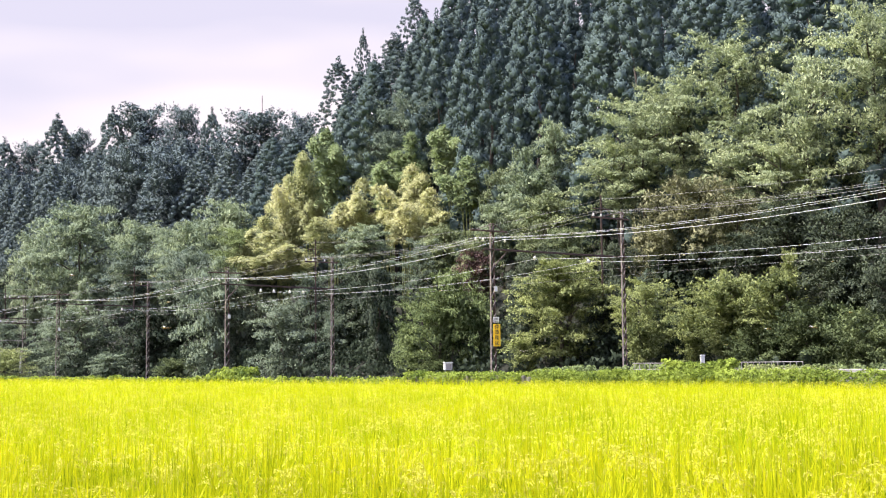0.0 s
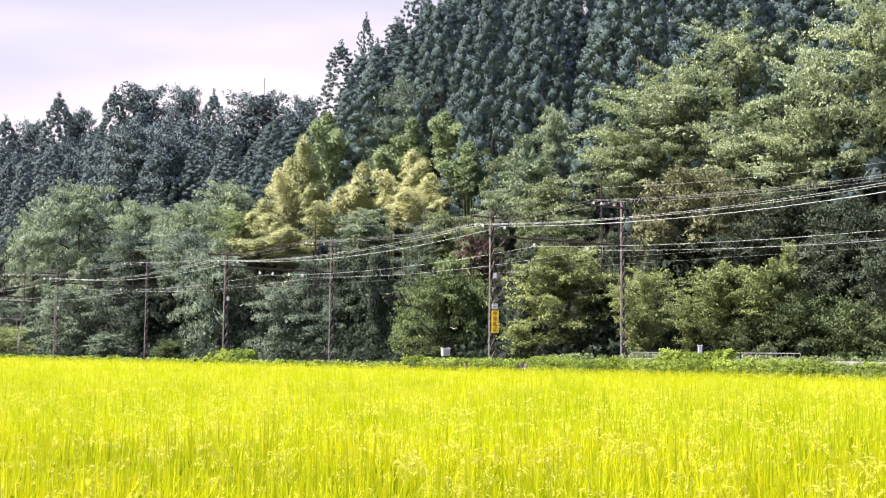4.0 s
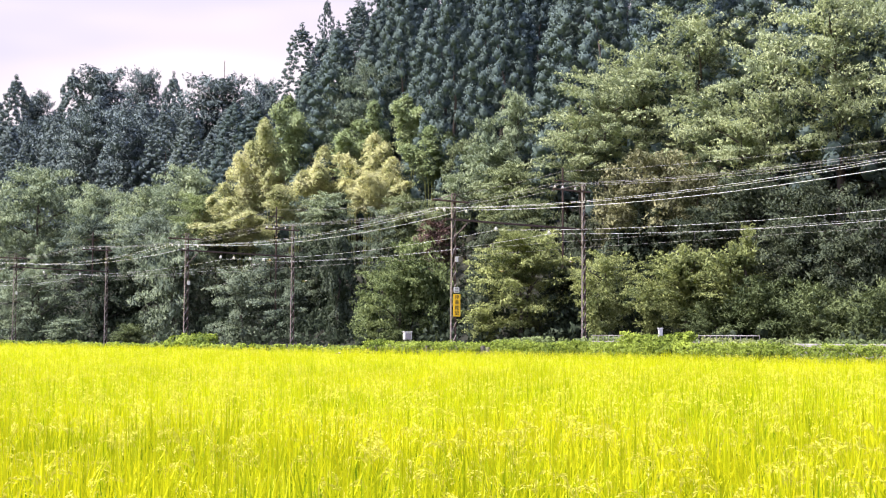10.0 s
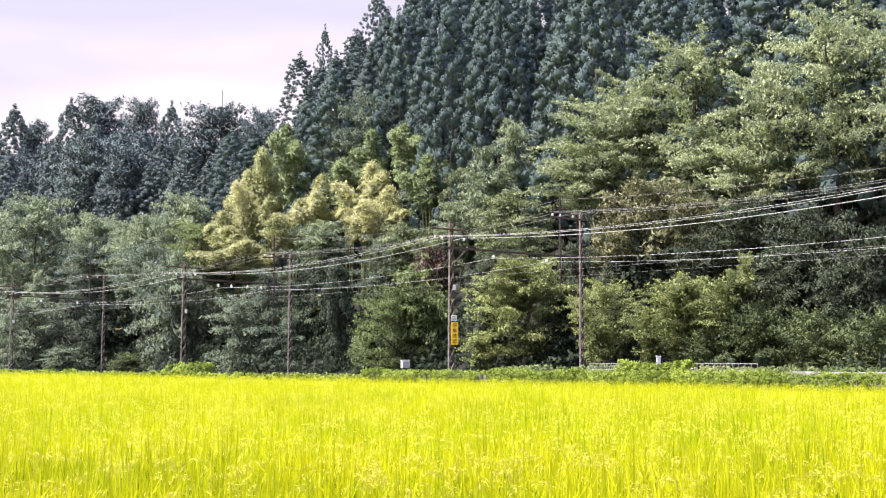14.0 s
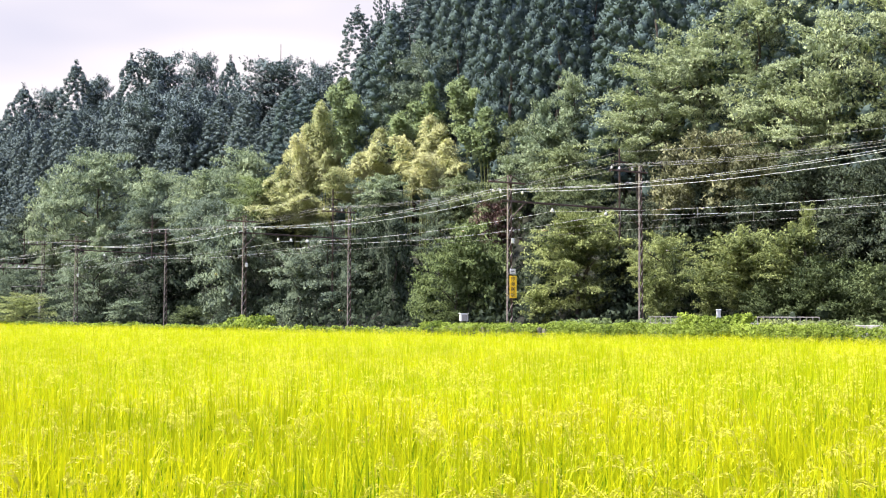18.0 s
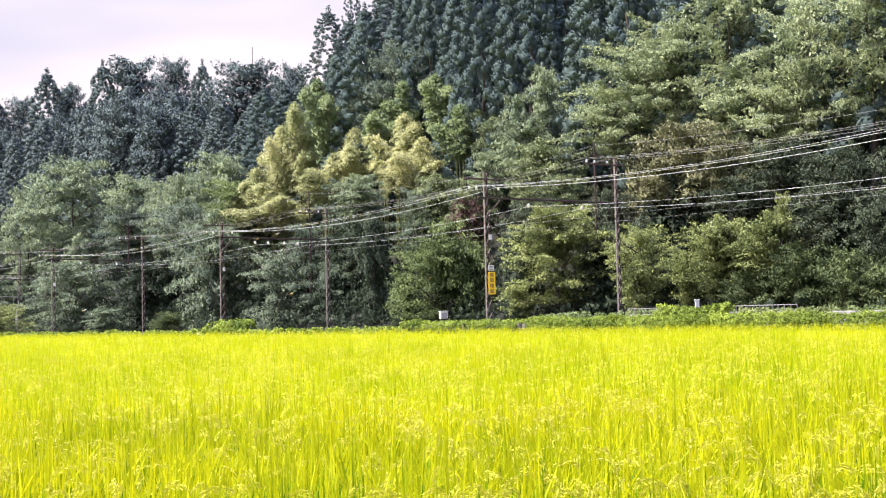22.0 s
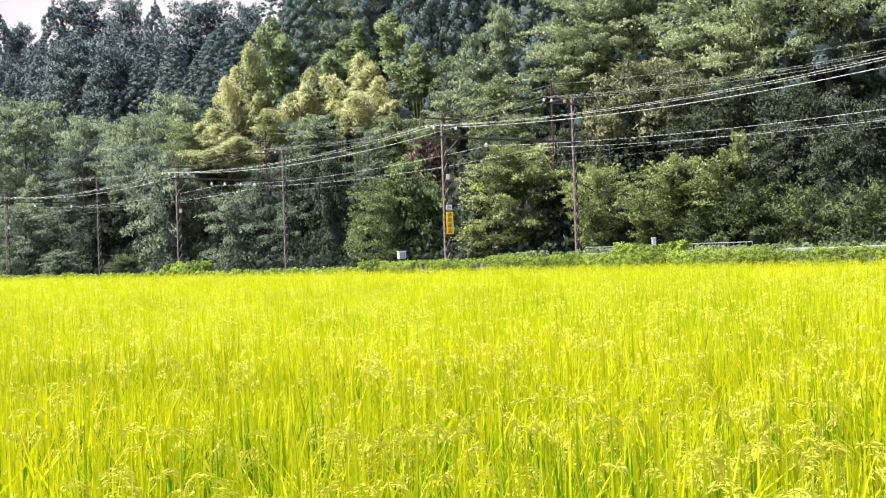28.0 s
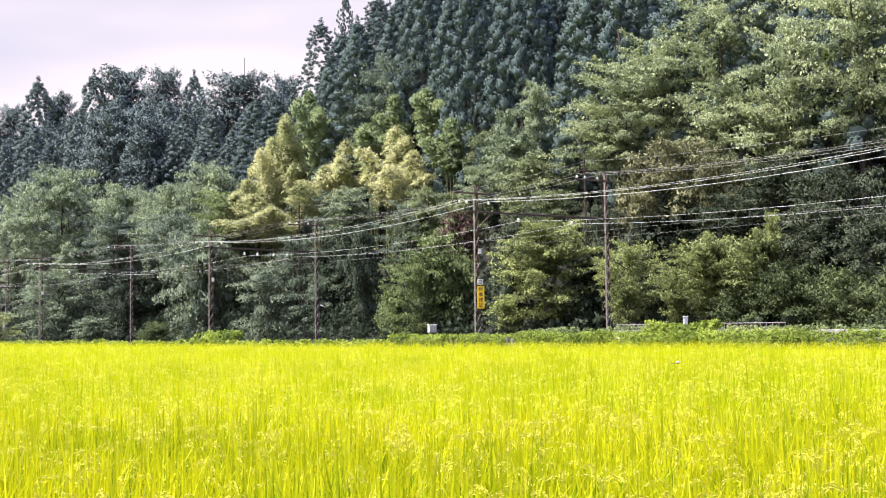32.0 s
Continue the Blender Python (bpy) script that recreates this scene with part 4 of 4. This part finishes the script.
# ---- railway poles and wires ----


def insulator(parent, at, mat=None, size=1.0):
    bm = bmesh.new()
    tube(bm, [(0, 0, 0), (0, 0, 0.03), (0, 0, 0.03), (0, 0, 0.07), (0, 0, 0.07), (0, 0, 0.13), (0, 0, 0.15), (0, 0, 0.22)], [0.03, 0.03, 0.09, 0.1, 0.05, 0.1, 0.05, 0.03], 8)
    bmesh.ops.transform(bm, matrix=Matrix.Translation(at) @ Matrix.Scale(size, 4), verts=bm.verts)
    return part("insulator", bm, mat or M_PORCELAIN, parent, "white porcelain insulator")


def lattice_pole(s, n, tall, wide, arm_from, arm_to, arm_z, label):
    """A riveted steel lattice pole: two channels, slanting lacing bars, a crossarm with insulators. Local x runs across the railway."""
    thing = tagged(new("railway_pole"), label, "pole", "railway poles")
    thing.matrix_world = Matrix.Translation(spot(s, n, rise(n) - 0.05)) @ pose(0, 0, 0, 0, 0, 37.4)
    half, deep = wide / 2, 0.045
    shrink = lambda z: half * (1 - 0.38 * z / tall)
    for x in (-1, 1):
        bm = bmesh.new()
        rim = [(0, -deep), (-x * 0.036, -deep), (-x * 0.036, 0.014 - deep), (-x * 0.014, 0.014 - deep), (-x * 0.014, deep - 0.014), (-x * 0.036, deep - 0.014), (-x * 0.036, deep), (0, deep)]
        low, high = [bm.verts.new((*p, 0)) for p in rim], [bm.verts.new((*p, tall)) for p in rim]
        for k in range(8):
            bm.faces.new((low[k], low[(k + 1) % 8], high[(k + 1) % 8], high[k]))
        bm.faces.new(low[::-1])
        bm.faces.new(high)
        bmesh.ops.recalc_face_normals(bm, faces=bm.faces)
        for v in bm.verts:
            v.co.x += x * shrink(v.co.z)
        # The sunlit left and shaded right side are put into the steel's colour.
        part("channel", bm, M_STEEL_PALE if x < 0 else M_STEEL_DARK, thing, "weathered steel channel with its lit or shaded side put into the colour")
    bays = int(tall / 0.62)
    for y in (-1, 1):
        for i in range(bays):
            bm = bmesh.new()
            z0, z1 = i * tall / bays + 0.05, (i + 1) * tall / bays - 0.05
            flip = 1 if y > 0 else -1
            tube(bm, [(-flip * -shrink(z0), y * (deep + 0.006), z0), (flip * -shrink(z1), y * (deep + 0.006), z1)], [0.024, 0.024], 4)
            # Back bars are coloured dark, as if shaded inside the pole.
            part("lacing_bar", bm, M_STEEL_PALE if y < 0 else M_STEEL_DARK, thing)
    bm = bmesh.new()
    box(bm, (arm_to - arm_from, 0.09, 0.09), ((arm_to + arm_from) / 2, -0.12, arm_z), None, 0.008)
    part("crossarm", bm, M_STEEL, thing)
    for x in (arm_from * 0.7, arm_to * 0.7):
        bm = bmesh.new()
        tube(bm, [(0, -0.1, min(arm_z + 0.5, tall)), (x, -0.12, arm_z + 0.04)], [0.02, 0.02], 5)
        part("brace", bm, M_STEEL, thing)
    return thing


NEAR = [(-31.0, 8.9), (-0.05, 8.65), (28.9, 8.25), (60.05, 8.25), (91.5, 8.3)]
FAR = [(-30.0, 9.9), (0.1, 9.85), (30.6, 9.45), (62.65, 9.45), (95.3, 9.75)]
THIN = [9.2, 44.6, 81.9, 122.6]
FARN = 9.74


def sagging(name, points, sag, radius, mat, label, k=14):
    """One wire through its supports, hanging between them."""
    bm = bmesh.new()
    line = []
    for a, b in zip(points, points[1:]):
        for i in range(k):
            t = i / k
            p = Vector(a).lerp(Vector(b), t)
            p.z -= 4 * sag * t * (1 - t)
            line.append(p)
    line.append(Vector(points[-1]))
    tube(bm, line, [radius] * len(line), 5)
    data = bpy.data.meshes.new(name)
    bm.to_mesh(data)
    bm.free()
    data.materials.append(mat)
    return tagged(new(name, data), label, "wire", "overhead wires")


def build_poles():
    for i, (s, tall) in enumerate(NEAR):
        pole = lattice_pole(s, 0, tall, 0.37, -1.5, 0.95, tall - 0.42, "rusty steel lattice pole beside the railway, with a crossarm")
        for x in (-1.2, -0.7, 0.78):
            insulator(pole, (x, -0.12, tall - 0.98), size=0.8)
        bm = bmesh.new()
        box(bm, (0.2, 0.02, 0.27), (0.05, -0.22, tall - 3.45), None, 0.004)
        part("plate", bm, M_WHITE, pole, "small white plate")
        if i == 1:
            build_sign(pole)
    for i, (s, tall) in enumerate(FAR):
        last = i == 4
        pole = lattice_pole(s, FARN, tall, 0.46 if last else 0.31, -2.5, 0.45, tall - 0.42, "weathered steel lattice pole at the foot of the slope")
        for x in (-2.35, -1.75, -0.75):
            insulator(pole, (x, -0.12, tall - 0.37), size=0.8)
        if last:
            fit_out(pole)
    for i, ((s, tall), (s2, tall2)) in enumerate(zip(NEAR, FAR)):
        a, b = spot(s, 0, 7.53 if i == 1 else 7.3), spot(s2, FARN, 7.53 if i == 1 else 7.3)
        beam = tagged(new("gantry_beam"), "dark steel beam spanning the railway between two poles", "beam", "gantry beams")
        beam.matrix_world = Matrix.Translation(a) @ pose(0, 0, 0, 0, 0, math.degrees(math.atan2(b.y - a.y, b.x - a.x)))
        span = (b - a).length
        lattice = i == 4
        for z in ((0, -0.55) if lattice else (0,)):
            bm = bmesh.new()
            box(bm, (span + 0.9, 0.08, 0.10), (span / 2 - 0.1, 0, z), None, 0.01)
            part("chord", bm, M_STEEL_DARK, beam)
        if lattice:
            for k in range(12):
                bm = bmesh.new()
                tube(bm, [(k * span / 12, 0, -0.55), ((k + 0.6) * span / 12, 0, 0)], [0.05, 0.05], 5)
                part("strut", bm, M_STEEL_PALE, beam)
        for x0, x1 in ((0.0, 1.1), (span, span - 1.1)):
            bm = bmesh.new()
            tube(bm, [(x0, 0, -1.0), (x1, 0, -0.02)], [0.03, 0.03], 5)
            part("knee_brace", bm, M_STEEL, beam)
        for x in (3.0, 7.0) if i != 2 else (3.0, 4.2, 5.7, 7.0):
            bm = bmesh.new()
            tube(bm, [(x, 0, -0.05), (x, 0, -0.22)], [0.015, 0.015], 5)
            part("hanger", bm, M_STEEL, beam)
            insulator(beam, (x, 0, -0.45), size=1.1)
    for i, s in enumerate(THIN):
        pole = tagged(new("utility_pole"), "thin dark wooden pole behind the railway carrying cables", "pole", "thin poles")
        top = 12.6 - rise(17)
        pole.matrix_world = Matrix.Translation(spot(s, 17, rise(17) - 0.05))
        bm = bmesh.new()
        tube(bm, [(0, 0, 0), (0, 0, top / 2), (0, 0, top)], [0.09, 0.075, 0.06], 10)
        part("shaft", bm, M_STEEL_DARK, pole)
        bm = bmesh.new()
        box(bm, (1.5, 0.06, 0.07), (0, -0.1, top - 0.9), pose(0, 0, 0, 0, 0, 37.4), 0.008)
        part("crossarm", bm, M_STEEL, pole)


def fit_out(pole):
    """Registration arms with a ring, and a white sleeve, on the far pole."""
    for z in (3.3, 4.5):
        bm = bmesh.new()
        tube(bm, [(-0.2, 0, z), (-1.5, 0, z + 0.12), (-3.6, 0, z - 0.05)], [0.03, 0.03, 0.025], 6)
        part("registration_arm", bm, M_RAIL, pole, "pale steel registration arm")
    bm = bmesh.new()
    tube(bm, [(-0.45 + 0.28 * math.sin(k * math.pi / 8), -0.1, 3.9 + 0.75 * math.cos(k * math.pi / 8)) for k in range(17)], [0.03] * 17, 5)
    part("ring", bm, M_RAIL, pole, "pale steel ring")
    bm = bmesh.new()
    tube(bm, [(-0.42, -0.1, 0.9), (-0.42, -0.1, 2.9)], [0.11, 0.11], 10)
    part("sleeve", bm, M_WHITE, pole, "white plastic sleeve")


def build_sign(pole):
    """Yellow board with four characters one below the other."""
    board = bmesh.new()
    box(board, (0.38, 0.025, 1.16), (0.05, -0.24, 2.80), pose(0, 0, 0, 0, 0, -24), 0.01)
    sign = part("sign", board, M_YELLOW, pole, "yellow board with four black characters")
    turn = pose(0.05, -0.24, 2.80, 0, 0, -24)
    for i, char in enumerate("停車確認"):
        text = bpy.data.curves.new("character", "FONT")
        text.body, text.size, text.align_x, text.align_y, text.extrude = char, 0.25, "CENTER", "CENTER", 0.002
        holder = bpy.data.objects.new("character_curve", text)
        scene.collection.objects.link(holder)
        data = bpy.data.meshes.new_from_object(holder.evaluated_get(bpy.context.evaluated_depsgraph_get()))
        bpy.data.objects.remove(holder)
        data.materials.append(M_INK)
        ob = new("character", data)
        ob.parent = sign
        ob.matrix_basis = turn @ pose(0, -0.018, 0.42 - i * 0.28, 90, 0, 0)
    plate = bmesh.new()
    box(plate, (0.30, 0.02, 0.28), (0.02, -0.24, 3.60), pose(0, 0, 0, 0, 0, -24), 0.005)
    small = part("plate", plate, M_WHITE, pole, "small white notice plate with dark bars of writing")
    for k in range(3):
        bar = bmesh.new()
        box(bar, (0.2, 0.006, 0.03), (0.014, -0.253, 3.68 - k * 0.08), pose(0, 0, 0, 0, 0, -24))
        part("writing_bar", bar, M_INK, small)


def build_wires():
    for x, thick in ((-1.2, 0.0065), (-0.7, 0.0065), (0.78, 0.0095)):
        sagging("feeder_wire", [spot(s, x, rise(0) + tall - 0.86) for s, tall in NEAR], 0.62, thick, M_WIRE, "bright bare feeder wire along the railway poles")
    for x in (-2.35, -1.75, -0.75):
        sagging("power_wire", [spot(s, FARN + x, rise(9) + tall - 0.15) for s, tall in FAR], 0.55, 0.007, M_WIRE_DARK, "thin grey power wire along the far poles")
    for n in (3.0, 7.0):
        line = [spot(s, n, 7.15 if i == 1 else 6.8) for i, (s, tall) in enumerate(NEAR)]
        wire = sagging("catenary_wire", line, 0.42, 0.0062, M_WIRE, "bright catenary wire with short droppers over the railway track")
        low = [Vector((p.x, p.y, 6.25)) for p in line]
        for a, b in zip(line, line[1:]):
            for i in range(1, 6):
                t = i / 6
                p = a.lerp(b, t)
                bm = bmesh.new()
                tube(bm, [(p.x, p.y, p.z - 4 * 0.42 * t * (1 - t)), (p.x, p.y, 6.24)], [0.006, 0.006], 4)
                box(bm, (0.03, 0.03, 0.05), (p.x, p.y, p.z - 4 * 0.42 * t * (1 - t) - 0.1), None, 0.008)
                part("dropper", bm, M_WIRE_DARK, wire)
        sagging("contact_wire", low, 0.02, 0.004, M_WIRE_DARK, "thin dark contact wire over the railway track")
    sagging("cable", [spot(-34, 17, 12.6)] + [spot(s, 17, 12.3) for s in THIN], 0.8, 0.007, M_WIRE_DARK, "thin cable between the poles behind the railway")


build_poles()
build_wires()


def build_mast():
    mast = tagged(new("antenna_mast"), "thin steel antenna mast standing above the far treetops", "mast")
    mast.matrix_world = Matrix.Translation(spot(104.9, 46, rise(46) - 0.05))
    bm = bmesh.new()
    tube(bm, [(0, 0, 0), (0, 0, 38.9 - rise(46))], [0.09, 0.05], 6)
    part("shaft", bm, M_STEEL_PALE, mast)


build_mast()


# ---- dragonflies over the paddy ----
FLIES = []


def build_dragonflies():
    bm = bmesh.new()
    tube(bm, [(0, -0.022, 0), (0, -0.018, 0), (0, -0.008, 0), (0, 0.0, 0.001), (0, 0.03, 0.0), (0, 0.034, 0)], [0.002, 0.004, 0.0045, 0.0022, 0.0018, 0.001], 8)
    body = finished("body", bm, M_DRAGONFLY)
    bm = bmesh.new()
    rim = [(0.002, 0, 0), (0.012, -0.004, 0.001), (0.028, -0.0045, 0.002), (0.036, 0.0, 0.002), (0.030, 0.0055, 0.002), (0.012, 0.005, 0.001)]
    low, high = [bm.verts.new(v) for v in rim], [bm.verts.new((x, y, z + 0.0006)) for x, y, z in rim]
    bm.faces.new(low[::-1])
    bm.faces.new(high)
    for i in range(6):
        bm.faces.new((low[i], low[(i + 1) % 6], high[(i + 1) % 6], high[i]))
    wing = finished("wing", bm, M_WING)
    for i in range(14):
        fly = tagged(new("dragonfly"), "small dragonfly with pale glinting wings flying over the rice", "dragonfly", "dragonflies over the paddy")
        part_body = new("body", body)
        part_body.parent = fly
        for x, y in ((1, -0.012), (-1, -0.012), (1, -0.005), (-1, -0.005)):
            w = new("wing", wing)
            w.parent = fly
            w.matrix_basis = pose(0, y, 0.003, 0, 0, 0 if x > 0 else 180) @ pose(0, 0, 0, 0, -12, -14 * x)
        FLIES.append(fly)


build_dragonflies()


def fly_rows(i):
    """A darting path: short straight dashes between turns, from start to end."""
    roll = random.Random(100 + i)
    y0 = (9, 12, 16, 20, 26, 14, 11, 18, 22, 30, 10, 15, 24, 13)[i]
    x0, z0 = y0 * roll.uniform(-0.3, 0.32), 1.45 + y0 * roll.uniform(0.0, 0.09)
    at, heading, rows, t = Vector((x0, y0, z0)), roll.uniform(0, 360), [], 0.0
    while t < 32.0:
        rows.append((t, Matrix.Translation(at) @ pose(0, 0, 0, roll.uniform(-6, 6), roll.uniform(-10, 10), heading)))
        t += roll.choice((0.5, 0.7, 0.9, 1.2))
        home = Vector((x0, y0, z0)) - at
        want = math.degrees(math.atan2(-home.x, home.y)) + 180 if home.length > 2.5 else heading + roll.uniform(-70, 70)
        turn = (want - heading + 180) % 360 - 180
        heading += max(-75, min(75, turn))
        dash = roll.uniform(0.15, 1.5)
        at = at + Vector((math.sin(radians(heading)) * dash, -math.cos(radians(heading)) * dash, roll.uniform(-0.15, 0.15)))
        at.z = max(1.3, at.z)
    rows.append((32.0, Matrix.Translation(at) @ pose(0, 0, 0, 0, 0, heading)))
    return rows


def motions():
    for i, fly in enumerate(FLIES):
        walk(fly, fly_rows(i))
    for i, plants in enumerate(SWAYING):
        rows = []
        for k in range(41):
            t = k * 0.8
            gust = 0.6 + 0.4 * math.sin(0.35 * t + i)
            rows.append((t, pose(0.009 * gust * math.sin(2.3 * t + i * 1.1), 0.006 * gust * math.sin(1.7 * t + i * 2.0), 0)))
        walk(plants, rows)


motions()
